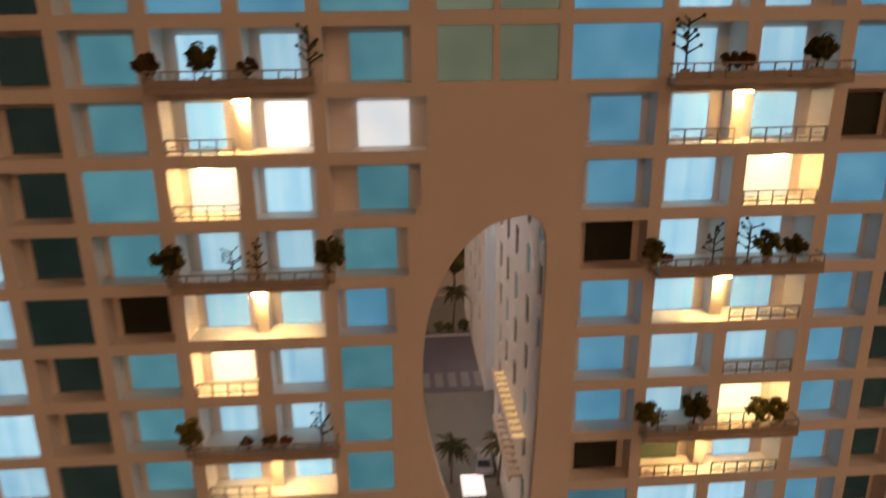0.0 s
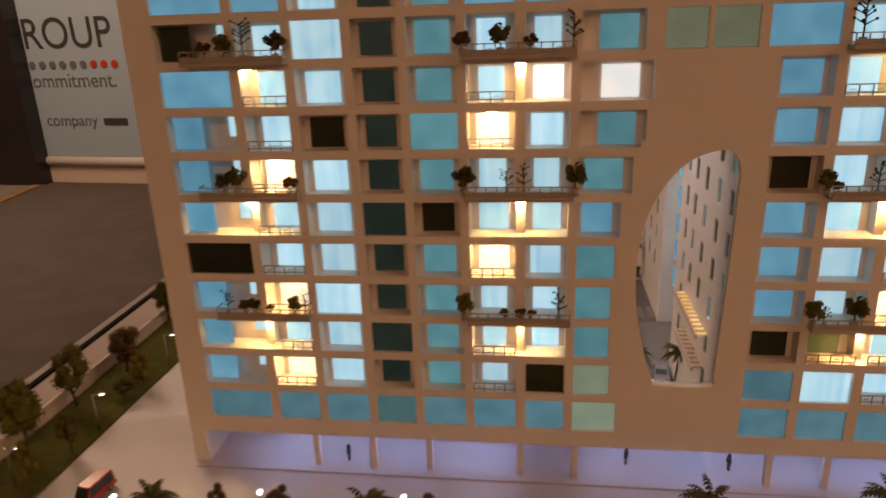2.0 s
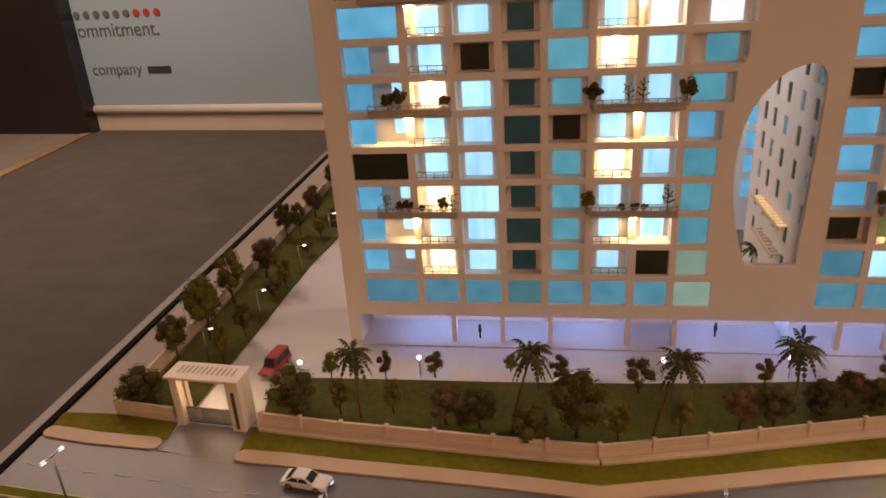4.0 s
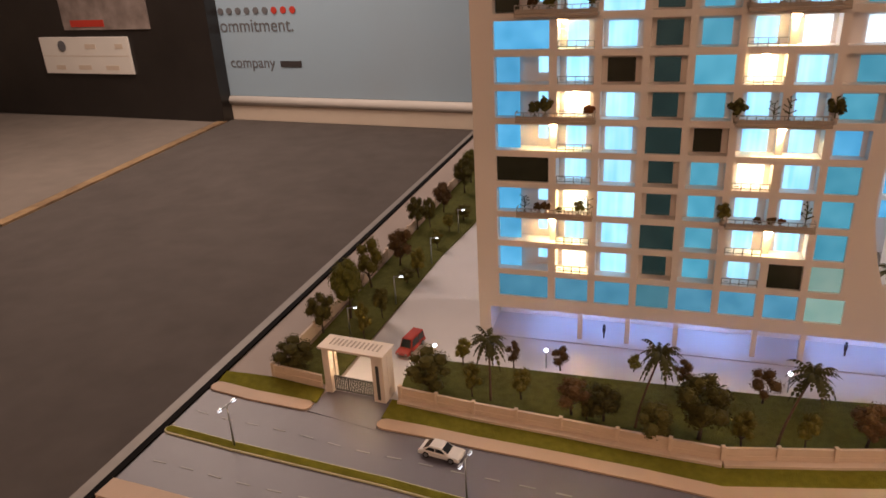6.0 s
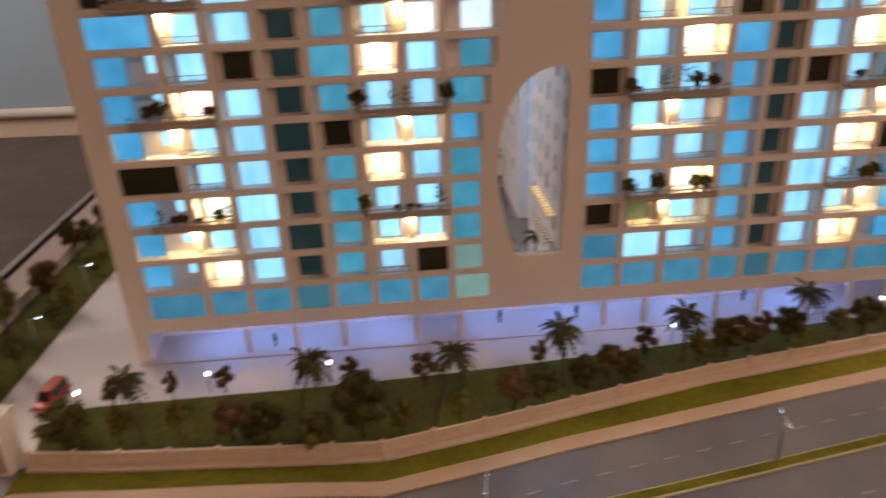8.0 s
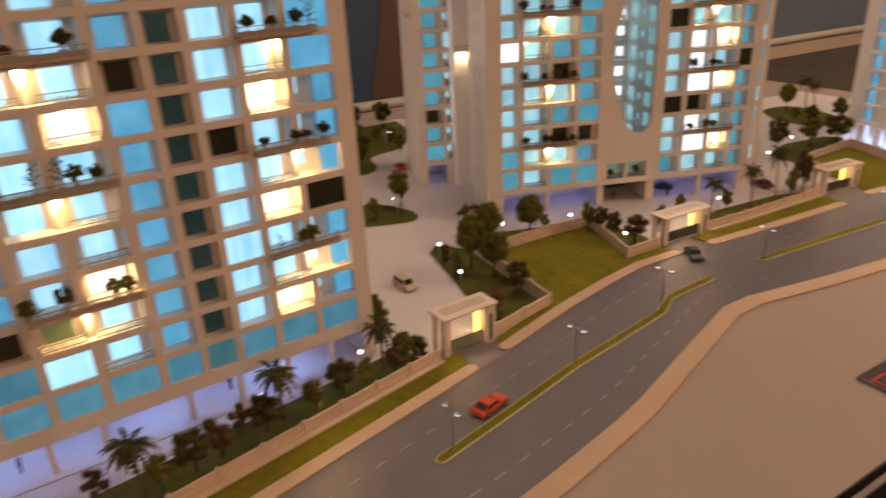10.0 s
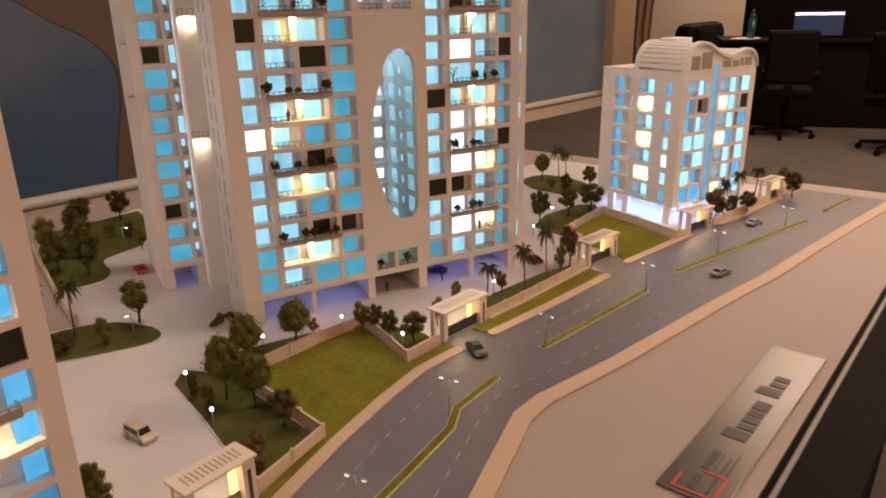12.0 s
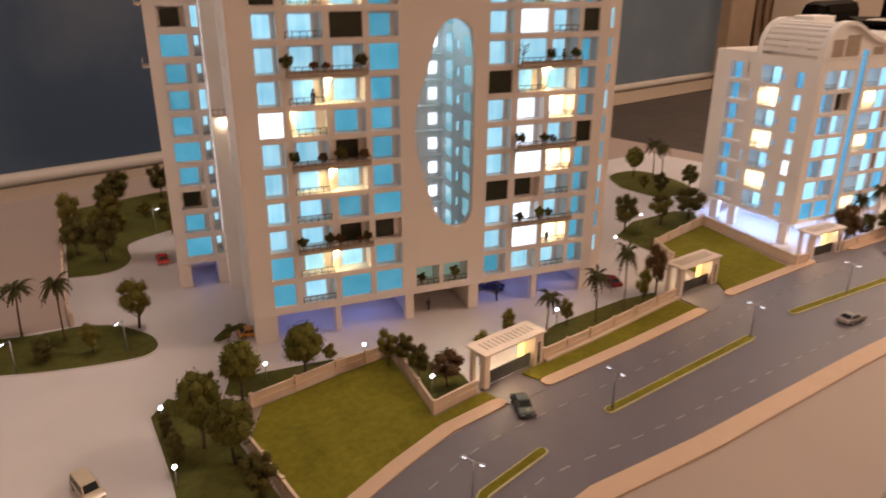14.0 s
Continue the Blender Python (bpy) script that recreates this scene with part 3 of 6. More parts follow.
# medians, kerbed in yellow
for line in ([(-0.626, 0.149), (-0.54, 0.140), (-0.354, 0.126), (-0.254, 0.1145)], [(-0.10, 0.112), (0.087, 0.132), (0.271, 0.163), (0.465, 0.198)], [(0.582, 0.217), (0.693, 0.236), (0.818, 0.259), (0.899, 0.268), (1.006, 0.281), (1.05, 0.302), (1.146, 0.303)], [(1.268, 0.295), (1.571, 0.253)], [(1.701, 0.241), (1.95, 0.175), (2.194, 0.108)], [(2.318, 0.088), (2.473, 0.055)]):
    structure("median", prism(capsule(line, 0.0064), 0.0013, 0.0034), "yellow", "yellow kerb of the road median", "median")
    structure("median_grass", prism(capsule(line, 0.0048), 0.0035, 0.0042), "grass", "olive grass strip in the road median", "grass")
# behind tower A: grey court, service road with parking bays, kerbs
structure("court_floor", prism([(0.02, 0.552), (0.232, 0.552), (0.232, 0.829), (0.02, 0.829)], 0.0011, 0.0019), "court_grey", "grey-olive paving of the rear court", "paving")
structure("back_road", prism([(-0.30, 0.830), (0.204, 0.830), (0.204, 0.997), (-0.30, 0.997)], 0.0011, 0.0017), "asphalt", "dark grey service road behind the tower", "road")
for i in range(9):
    u = 0.055 + 0.0175 * i
    structure("parking_bay", prism([(u, 0.842), (u + 0.0105, 0.842), (u + 0.0105, 0.882), (u, 0.882)], 0.0018, 0.0021), "line", "worn pale parking bay beside the service road", "parking bay")
structure("kerb", prism([(-0.30, 0.998), (0.204, 0.998), (0.204, 1.005), (-0.30, 1.005)], 0.0011, 0.0036), "paving", "pale kerb behind the service road", "kerb")
structure("back_pavement", prism([(-0.30, 1.006), (0.23, 1.006), (0.23, 1.157), (-0.30, 1.157)], 0.0011, 0.0019), "court_grey", "grey pavement behind the service road", "pavement")
structure("kerb", prism([(-0.30, 1.158), (0.23, 1.158), (0.23, 1.166), (-0.30, 1.166)], 0.0011, 0.0045), "walkway", "cream kerb at the back of the compound", "kerb")
# dashes
for base, sh in ((KERB, -0.040), (NEAR, 0.036)):
    line = smooth_line(offset(base, sh), 4)
    acc, nxt = 0.0, 0.02
    for a, b in zip(line[:-1], line[1:]):
        va, vb = Vector(a), Vector(b)
        seg = (vb - va).length
        while seg > 1e-6 and nxt < acc + seg:
            p = va + (vb - va) * ((nxt - acc) / seg)
            d = (vb - va).normalized()
            nrm = Vector((-d.y, d.x)) * 0.0009
            q = p + d * 0.016
            structure("road_marking", prism([tuple(p - nrm), tuple(q - nrm), tuple(q + nrm), tuple(p + nrm)], 0.0012, 0.0016), "line", "worn white dash on the road", "road marking")
            nxt += 0.036
        acc += seg


# ---- the towers ----
def plane_grid(bm, u0, u1, z0, z1, holes, y=0.0, flip=False):
    """A wall sheet with rectangular holes, welded along all its cut lines."""
    us = sorted({round(v, 5) for h in holes for v in h[:2]} | {round(u0, 5), round(u1, 5)})
    zs = sorted({round(v, 5) for h in holes for v in h[2:4]} | {round(z0, 5), round(z1, 5)})
    us, zs = [u for u in us if u0 - 1e-4 <= u <= u1 + 1e-4], [z for z in zs if z0 - 1e-4 <= z <= z1 + 1e-4]
    vert = {}

    def at(i, j):
        if (i, j) not in vert:
            vert[i, j] = bm.verts.new((us[i], y, zs[j]))
        return vert[i, j]
    for i in range(len(us) - 1):
        for j in range(len(zs) - 1):
            cu, cz = (us[i] + us[i + 1]) / 2, (zs[j] + zs[j + 1]) / 2
            if any(h[0] < cu < h[1] and h[2] < cz < h[3] for h in holes):
                continue
            q = [at(i, j), at(i + 1, j), at(i + 1, j + 1), at(i, j + 1)]
            bm.faces.new(q[::-1] if flip else q)


def niche(bm, u0, u1, z0, z1, depth, y=0.0):
    """The reveals and the back of one window bay."""
    f = [bm.verts.new((u, y, z)) for u, z in ((u0, z0), (u1, z0), (u1, z1), (u0, z1))]
    b = [bm.verts.new((u, y + depth, z)) for u, z in ((u0, z0), (u1, z0), (u1, z1), (u0, z1))]
    for i in range(4):
        k = (i + 1) % 4
        bm.faces.new((f[i], f[k], b[k], b[i]))
    bm.faces.new(b)


def arch_ring(bm, rect, outline, depth, y=0.0):
    """The blank wall round the tall opening, its reveal, and the same wall on the rear face."""
    u0, u1, z0, z1 = rect
    for yy, flip in ((y, False), (y + depth, True)):
        outer = [bm.verts.new((u, yy, z)) for u, z in ((u0, z0), (u1, z0), (u1, z1), (u0, z1))]
        inner = [bm.verts.new((u, yy, z)) for u, z in outline]
        es = [bm.edges.new((r[i], r[(i + 1) % len(r)])) for r in (outer, inner) for i in range(len(r))]
        made = bmesh.ops.triangle_fill(bm, use_beauty=True, use_dissolve=False, edges=es)
        for f in made["geom"]:
            if isinstance(f, bmesh.types.BMFace):
                f.normal_update()
                if (f.normal.y > 0) != flip:
                    f.normal_flip()
        if flip:
            for i in range(len(inner)):
                k = (i + 1) % len(inner)
                q = bm.faces.new((first[i], first[k], inner[k], inner[i]))
                q.smooth = True
        first = inner


PANE_CACHE = {}
SHADE = {}


def pane(parent, u0, u1, z0, z1, y, mat, thick=0.0012):
    mat = SHADE.get(mat, mat)
    key = (round(u1 - u0, 3), round(z1 - z0, 3), mat)
    if key not in PANE_CACHE:
        w, h = key[0] / 2, key[1] / 2
        me = bpy.data.meshes.new("pane")
        bm = boxes((-w, w, -thick, 0, -h, h))
        bm.to_mesh(me)
        bm.free()
        me.materials.append(M[mat])
        PANE_CACHE[key] = me
    ob = new("pane", PANE_CACHE[key])
    ob.parent = parent
    ob.location = ((u0 + u1) / 2, y, (z0 + z1) / 2)
    return ob


def railing(parent, u0, u1, z, y=0.001, h=0.0095, ends=0.0):
    bm = bmesh.new()
    t = 0.0005
    box(bm, u0, u1, y - t, y + t, z + h - 0.0009, z + h)
    box(bm, u0, u1, y - t * 0.7, y + t * 0.7, z + 0.0022, z + 0.003)
    n = max(2, round((u1 - u0) / 0.0095))
    for i in range(n + 1):
        u = u0 + (u1 - u0) * i / n
        box(bm, u - 0.0005, u + 0.0005, y - t * 0.6, y + t * 0.6, z, z + h - 0.0011)
        if i < n and i % 2 == 0:
            c = u + (u1 - u0) / n / 2
            box(bm, c - 0.0022, c + 0.0022, y - t * 0.5, y + t * 0.5, z + 0.0048, z + 0.0054)
    if ends:
        for u in (u0, u1):
            box(bm, u - t, u + t, y + t, y + ends, z + h - 0.0011, z + h)
            box(bm, u - t * 0.6, u + t * 0.6, y + t, y + ends, z + 0.0022, z + 0.003)
    # tower B's fronts take the shaded tone of the same paint
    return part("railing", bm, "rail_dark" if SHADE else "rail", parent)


def balcony(parent, u0, u1, z, out=0.013):
    part("balcony_slab", boxes((u0, u1, -out, -0.0002, z - 0.0035, z), bevel=0.0006), "slab", parent, "brown balcony slab edge")
    bm = bmesh.new()
    box(bm, u0 + 0.001, u1 - 0.001, -out + 0.0005, -out + 0.0011, z + 0.0003, z + 0.0045)
    part("balcony_panel", bm, "slab", parent)
    railing(parent, u0 + 0.001, u1 - 0.001, z, y=-out + 0.0008, ends=out - 0.002)


INSET, FLUSH, DEEP = 0.015, 0.005, 0.024
FULL = {"B": "sky", "T": "teal", "N": "light", "W": "white", "D": "dark", "K": "dusk", "m": "dim", "g": "pale", "Q": "green2", "O": "green", "S": "slate"}
SMALL = {"b": "sky", "t": "teal", "l": "light", "w": "white", "d": "dark", "o": "green", "k": "dusk"}


def bay(wall, holes, tower, code, u0, u1, z0, z1, mirror, shared=False):
    """One bay of a front by its code: flush pane, inset pane, lit or plain loggia."""
    w, h = u1 - u0, z1 - z0
    side = (lambda a, b: (u1 - b * w, u1 - a * w)) if mirror else (lambda a, b: (u0 + a * w, u0 + b * w))
    depth = FLUSH if code in FULL else INSET if code in SMALL else DEEP
    if not shared:
        holes.append((u0, u1, z0, z1))
        niche(wall, u0, u1, z0, z1, depth)
    y = depth - 0.0008
    if code in FULL:
        pane(tower, u0 + 0.0006, u1 - 0.0006, z0 + 0.0006, z1 - 0.0006, y, FULL[code])
    elif code in SMALL:
        a, b = side(0.13, 0.84) if w < 0.047 else side(0.30, 0.30 + 0.031 / w)
        if SHADE:
            a, b = side(0.12, 0.80)
        pane(tower, a, b, z0 + 0.001, z1 - h * 0.11, y, SMALL[code])
    elif code in "rx":
        a, b = side(0.2, 0.78)
        pane(tower, a, b, z0 + 0.0008, z1 - h * 0.12, y, "light")
        if code == "r":
            railing(tower, u0 + 0.0008, u1 - 0.0008, z0)
    elif code in "yY":
        a, b = side(0.16, 0.84) if code == "Y" else side(0.22, 0.76)
        pane(tower, a, b, z0 + 0.0008, z1 - h * 0.12, y, "pearl" if code == "Y" else "light")
        c = side(0.03, 0.16) if code == "y" else side(0.4, 0.6)
        if not shared:
            part("led", boxes((c[0], c[1], 0.006, 0.012, z1 - 0.0014, z1 - 0.0004)), "led", tower)
        railing(tower, u0 + 0.0008, u1 - 0.0008, z0)
    elif code in "pPqh":
        a, b = side(0.02, 0.44)
        pane(tower, a, b, z0 + 0.0008, z1 - h * 0.06, y - 0.012, "dark" if code == "h" else "sky")
        a, b = side(0.76, 0.93)
        pane(tower, a, b, z0 + h * 0.34, z1 - h * 0.08, y, "light")
        if code == "P" and not shared:
            a, b = side(0.78, 0.97)
            part("led", boxes((a, b, 0.006, 0.012, z1 - 0.0014, z1 - 0.0004)), "led", tower)
    elif code == "s":
        pane(tower, u0 + w * 0.25, u1 - w * 0.18, z0 + h * 0.45, z1 - h * 0.1, y - 0.008, "light")
    elif code in "zvVGZ":
        a, b = side(0.02, 0.98) if code == "Z" else side(0.18, 0.84)
        pane(tower, a, b, z0 + 0.0008, z1 - h * 0.12, y, {"V": "white", "G": "green", "Z": "cream"}.get(code, "light"))
        a, b = side(0.84, 0.97) if code in "zG" else side(0.03, 0.16) if code in "vV" else side(0.4, 0.6)
        if not shared:
            part("led", boxes((a, b, 0.006, 0.012, z1 - 0.0014, z1 - 0.0004)), "led", tower)
        if code in "ZG":
            railing(tower, u0 + 0.0008, u1 - 0.0008, z0)


PAIR = "yvzVGP"


def bays(wall, holes, tower, codes, cols, z0, z1, mirror):
    """A run of bays; two lit loggias side by side share one opening, a set-back partition and a lamp above it."""
    i = 0
    while i < len(codes):
        u0, u1 = cols[i]
        if i + 1 < len(codes) and codes[i] in PAIR and codes[i + 1] in PAIR:
            v0, v1 = cols[i + 1]
            holes.append((u0, v1, z0, z1))
            niche(wall, u0, v1, z0, z1, DEEP)
            part("partition", boxes((u1 + 0.0005, v0 - 0.0005, 0.0105, DEEP - 0.0004, z0 + 0.0002, z1 - 0.0002), bevel=0.0003), "wall", tower)
            part("led", boxes((u1 + 0.0006, v0 - 0.0006, 0.0012, 0.0098, z1 - 0.0014, z1 - 0.0004)), "led", tower)
            bay(wall, holes, tower, codes[i], u0, u1, z0, z1, mirror, True)
            bay(wall, holes, tower, codes[i + 1], v0, v1, z0, z1, mirror, True)
            i += 2
        else:
            bay(wall, holes, tower, codes[i], u0, u1, z0, z1, mirror)
            i += 1


# tower A: eight bays on each side of the tall opening, ground row first
A_COLS_L = [(-0.310, -0.2445), (-0.2355, -0.193), (-0.185, -0.141), (-0.133, -0.093), (-0.085, -0.043), (-0.035, 0.0065), (0.0155, 0.053), (0.061, None)]
A_END = [0.102, 0.095, 0.093, 0.093, 0.095, 0.098, 0.107, 0.116, 0.121, 0.112, 0.112]
A_COLS_R = [(0.217, 0.260), (0.268, 0.3115), (0.3205, 0.370), (0.379, 0.416), (0.424, 0.457), (0.465, 0.506), (0.514, 0.559), (0.567, 0.615)]
A_ROWS_L = ["SSSmSSSg", "pYlktrDg", "PylKtyvT", "qYNktxxT", "DrlktYlT", "PylKdzvb", "qYlktxxt", "prdkTYlt", "BylktyVw", "hxNktxxt", "BBlktBBT"]
A_ROWS_R = ["SSSSmSSS", "SNrbklYp", "dGybklyP", "bxYbkNxq", "blrbklYD", "bzybklyP", "dxxbkdxq", "blYBklYp", "byydklyB", "BxxbklxB", "BllbklBB"]
A_BALCONY_L = [(9, 0, 1), (9, 5, 6), (6, 0, 1), (6, 5, 6), (3, 0, 1), (3, 5, 6)]
A_BALCONY_R = [(9, 1, 2), (9, 6, 7), (6, 1, 2), (6, 6, 7), (3, 1, 2), (3, 6, 7)]
A_X0, A_X1, A_Y, A_TOP, A_DEPTH = -0.338, 0.636, 0.446, 0.515, 0.10
A_ARCH = smooth_line([(0.136, 0.112), (0.187, 0.112), (0.190, 0.128), (0.193, 0.20), (0.1955, 0.30), (0.194, 0.325), (0.185, 0.336), (0.172, 0.335), (0.155, 0.328), (0.138, 0.311), (0.125, 0.288), (0.1175, 0.262), (0.1145, 0.228), (0.116, 0.195), (0.1205, 0.168), (0.127, 0.140)], 4)


def row_z(k, first, pitch):
    return first + pitch * k + 0.004, first + pitch * (k + 1) - 0.004


tower_a = thing("apartment_tower", pose(0, A_Y, 0), "tall cream tower model with back-lit blue windows and arched opening", "model building")
wall, holes = bmesh.new(), []
for k in range(11):
    z0, z1 = row_z(k, 0.055, 0.04)
    bays(wall, holes, tower_a, A_ROWS_L[k], A_COLS_L[:-1] + [(A_COLS_L[-1][0], A_END[k])], z0, z1, False)
    bays(wall, holes, tower_a, A_ROWS_R[k], [(0.207 if k >= 9 else A_COLS_R[0][0], A_COLS_R[0][1])] + A_COLS_R[1:], z0, z1, True)
    if k >= 9:
        for u0, u1 in ((0.127, 0.160), (0.164, 0.199)):
            bay(wall, holes, tower_a, "Q", u0, u1, z0, z1, False)
for spans, cols, sgn in ((A_BALCONY_L, A_COLS_L, 1), (A_BALCONY_R, A_COLS_R, -1)):
    for k, a, b in spans:
        z0 = row_z(k, 0.055, 0.04)[0]
        u0, u1 = cols[a][0], cols[b][1]
        if a == 0:
            u0 += 0.030
        if b == 7:
            u1 -= 0.022
        balcony(tower_a, u0 - 0.003, u1 + 0.004, z0)
holes.append((0.1125, 0.199, 0.108, 0.345))
plane_grid(wall, A_X0, A_X1, 0.041, A_TOP, holes)
arch_ring(wall, (0.1125, 0.199, 0.108, 0.345), A_ARCH, 0.010)
plane_grid(wall, A_X0, A_X1, 0.041, A_TOP, [(0.1125, 0.199, 0.0415, 0.40)], A_DEPTH, True)
for q in (((A_X0, 0, 0.041), (A_X0, 0, A_TOP), (A_X0, A_DEPTH, A_TOP), (A_X0, A_DEPTH, 0.041)), ((A_X1, 0, 0.041), (A_X1, A_DEPTH, 0.041), (A_X1, A_DEPTH, A_TOP), (A_X1, 0, A_TOP)),
          ((A_X0, 0, 0.041), (A_X0, A_DEPTH, 0.041), (A_X1, A_DEPTH, 0.041), (A_X1, 0, 0.041)), ((A_X0, 0, A_TOP), (A_X1, 0, A_TOP), (A_X1, A_DEPTH, A_TOP), (A_X0, A_DEPTH, A_TOP))):
    wall.faces.new([wall.verts.new(v) for v in q])
bmesh.ops.remove_doubles(wall, verts=wall.verts[:], dist=2e-5)
part("front_wall", wall, "wall", tower_a)
part("roof", boxes((A_X0 - 0.004, A_X1 + 0.004, -0.004, A_DEPTH + 0.004, A_TOP + 0.0005, A_TOP + 0.008), bevel=0.001), "roof", tower_a)
for u in (-0.202, -0.141, -0.082, 0.011, 0.065, 0.250, 0.303, 0.396, 0.455, 0.516, 0.575):
    part("pier", boxes((u - 0.003, u + 0.003, 0.002, 0.010, 0.0015, 0.0408), bevel=0.0004), "wall", tower_a)
part("end_wall", boxes((A_X0, A_X0 + 0.016, 0.0005, 0.0585, 0.0015, 0.0408)), "wall", tower_a)
part("end_wall", boxes((A_X1 - 0.016, A_X1, 0.0005, 0.0585, 0.0015, 0.0408)), "wall", tower_a)
part("arcade_wall", boxes((A_X0, A_X1, 0.059, A_DEPTH, 0.0015, 0.0408)), "wall_side", tower_a, "white arcade back wall in violet light")
part("kerb_step", boxes((A_X0 + 0.004, A_X1 - 0.01, -0.009, 0.0585, 0.0012, 0.0026)), "paving", tower_a)
for u0, u1 in ((-0.27, -0.21), (-0.19, -0.15), (-0.125, -0.09), (-0.06, 0.0), (0.085, 0.13), (0.16, 0.235), (0.265, 0.295), (0.33, 0.385), (0.42, 0.445), (0.48, 0.56)):
    part("led_strip", boxes((u0, u1, 0.026, 0.029, 0.0385, 0.0402)), "led_violet", tower_a)
part("floor_light", boxes((0.157, 0.180, 0.171, 0.204, 0.0020, 0.0044), bevel=0.0004), "edge_glow", tower_a, "small glowing white floor panel in the court")
# rear wings round the courtyard
def court_wall(y0, y1, cols, name, x=0.1968):
    """A white wall facing the court, with slim windows, between two depths behind the front."""
    n = y1 - y0
    bm, hs = bmesh.new(), []
    for k in range(10):
        z0 = 0.07 + 0.04 * k
        for v in cols:
            hs.append((v, v + 0.013, z0, z0 + 0.024))
            niche(bm, *hs[-1], 0.003)
    plane_grid(bm, 0.0, n, 0.0, A_TOP - 0.012, hs)
    bmesh.ops.remove_doubles(bm, verts=bm.verts[:], dist=2e-5)
    ob = part(name, bm, "wall_side", tower_a, "white courtyard wall with slim windows")
    ob.matrix_basis = Matrix.Translation((x, y1, 0.0015)) @ Matrix.Rotation(-math.pi / 2, 4, "Z")
    for i, h in enumerate(hs):
        pane(ob, h[0] + 0.0004, h[1] - 0.0004, h[2] + 0.0004, h[3] - 0.0004, 0.0024, ("dusk", "dim")[(i * 7) % 3 % 2])
    return ob


court_wall(0.0105, A_DEPTH + 0.14, (0.03, 0.07, 0.115, 0.165, 0.21), "courtyard_wall")
# added cool fill lamp under an unseen ceiling, brightens the court walls
part("courtyard_lamp", boxes((0.12, 0.19, 0.215, 0.225, 0.452, 0.4535)), material("fill_cool", (0.9, 1, 1), 0.5, glow=(0.60, 0.82, 1.0), power=280), tower_a)
part("courtyard_ceiling", boxes((0.1126, 0.1960, 0.1005, 0.28, 0.4545, 0.458)), "wall_side", tower_a)
court_wall(A_DEPTH + 0.284, A_DEPTH + 0.552, (0.03, 0.09, 0.15, 0.20), "courtyard_wall", 0.205)
part("rear_block", boxes((0.2036, 0.60, A_DEPTH + 0.0006, A_DEPTH + 0.14, 0.0015, A_TOP - 0.012)), "wall_side", tower_a)
rear, rh = bmesh.new(), []
for k in range(10):
    z0 = 0.06 + 0.04 * k
    rh += [(u, u + 0.03, z0, z0 + 0.03) for u in (0.222, 0.262, 0.302, 0.342)]
for h in rh:
    niche(rear, *h, 0.005, A_DEPTH + 0.284)
plane_grid(rear, 0.205, 0.60, 0.0015, A_TOP - 0.012, rh, A_DEPTH + 0.284)
bmesh.ops.remove_doubles(rear, verts=rear.verts[:], dist=2e-5)
part("rear_wall", rear, "wall_side", tower_a)
for h in rh:
    pane(tower_a, h[0] + 0.0005, h[1] - 0.0005, h[2] + 0.0005, h[3] - 0.0005, A_DEPTH + 0.2885, "sky")
part("rear_wing", boxes((0.2085, 0.60, A_DEPTH + 0.2895, A_DEPTH + 0.552, 0.0015, A_TOP - 0.012), (0.45, 0.60, A_DEPTH + 0.1402, A_DEPTH + 0.2838, 0.0015, A_TOP - 0.013)), "wall_side", tower_a)
# upper blades glow in place of lamplight falling on them; lower ones are plain
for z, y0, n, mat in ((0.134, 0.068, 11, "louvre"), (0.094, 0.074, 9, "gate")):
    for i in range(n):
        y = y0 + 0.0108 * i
        part("louvre", boxes((0.188, 0.2002, y, y + 0.0052, z - 0.0018, z)), mat, tower_a, "louvre blade with warm light put in as glow" if mat == "louvre" else "")
    part("louvre_beam", boxes((0.1855, 0.1875, y0 - 0.002, y0 + 0.0108 * n, z - 0.0045, z)), "gate", tower_a)

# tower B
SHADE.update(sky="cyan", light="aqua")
B_M = pose(1.055, 0.732, 0, 0, 0, -23.32)
B_W, B_TOP, B_DEPTH = 0.54, 0.64, 0.11
B_LEVELS = [0.050, 0.091, 0.131, 0.170, 0.209, 0.249, 0.289, 0.329, 0.369, 0.411, 0.451, 0.4935, 0.5365, 0.5795, 0.6225]
B_COLS_L = [(0.026, 0.0565), (0.066, 0.1135), (0.1225, 0.166), (0.174, 0.214)]
B_COLS_R = [(0.346, 0.383), (0.393, 0.436), (0.445, 0.487), (0.494, 0.521)]
B_ROWS_L = ["BrBB", "Byvb", "lxdd", "lrbB", "lyvb", "lxdb", "Wybb", "lyvb", "lxxB", "lrDb", "Dyvb", "lxxb", "rrbd", "QBBb"]
B_ROWS_R = ["blrb", "lWYb", "lwxb", "Ddrb", "lWYb", "lwxD", "lwYb", "Dyvb", "lNxb", "lWrD", "lyvb", "ldxb", "blrw", "DblQ"]
B_BALCONY = [(2, 0.066, 0.166), (5, 0.066, 0.166), (8, 0.066, 0.166), (11, 0.066, 0.166), (2, 0.393, 0.487), (5, 0.393, 0.487), (8, 0.393, 0.487), (11, 0.393, 0.487)]
B_ARCH = smooth_line([(0.272, 0.157), (0.288, 0.143), (0.308, 0.142), (0.321, 0.155), (0.3245, 0.18), (0.325, 0.337), (0.322, 0.408), (0.315, 0.426), (0.297, 0.436), (0.279, 0.431), (0.267, 0.414), (0.2565, 0.378), (0.243, 0.336), (0.2355, 0.300), (0.238, 0.262), (0.250, 0.217), (0.262, 0.177)], 4)
tower_b = thing("apartment_tower", B_M, "tall white tower model with cyan windows and narrow arched opening", "model building")
wall, holes = bmesh.new(), []
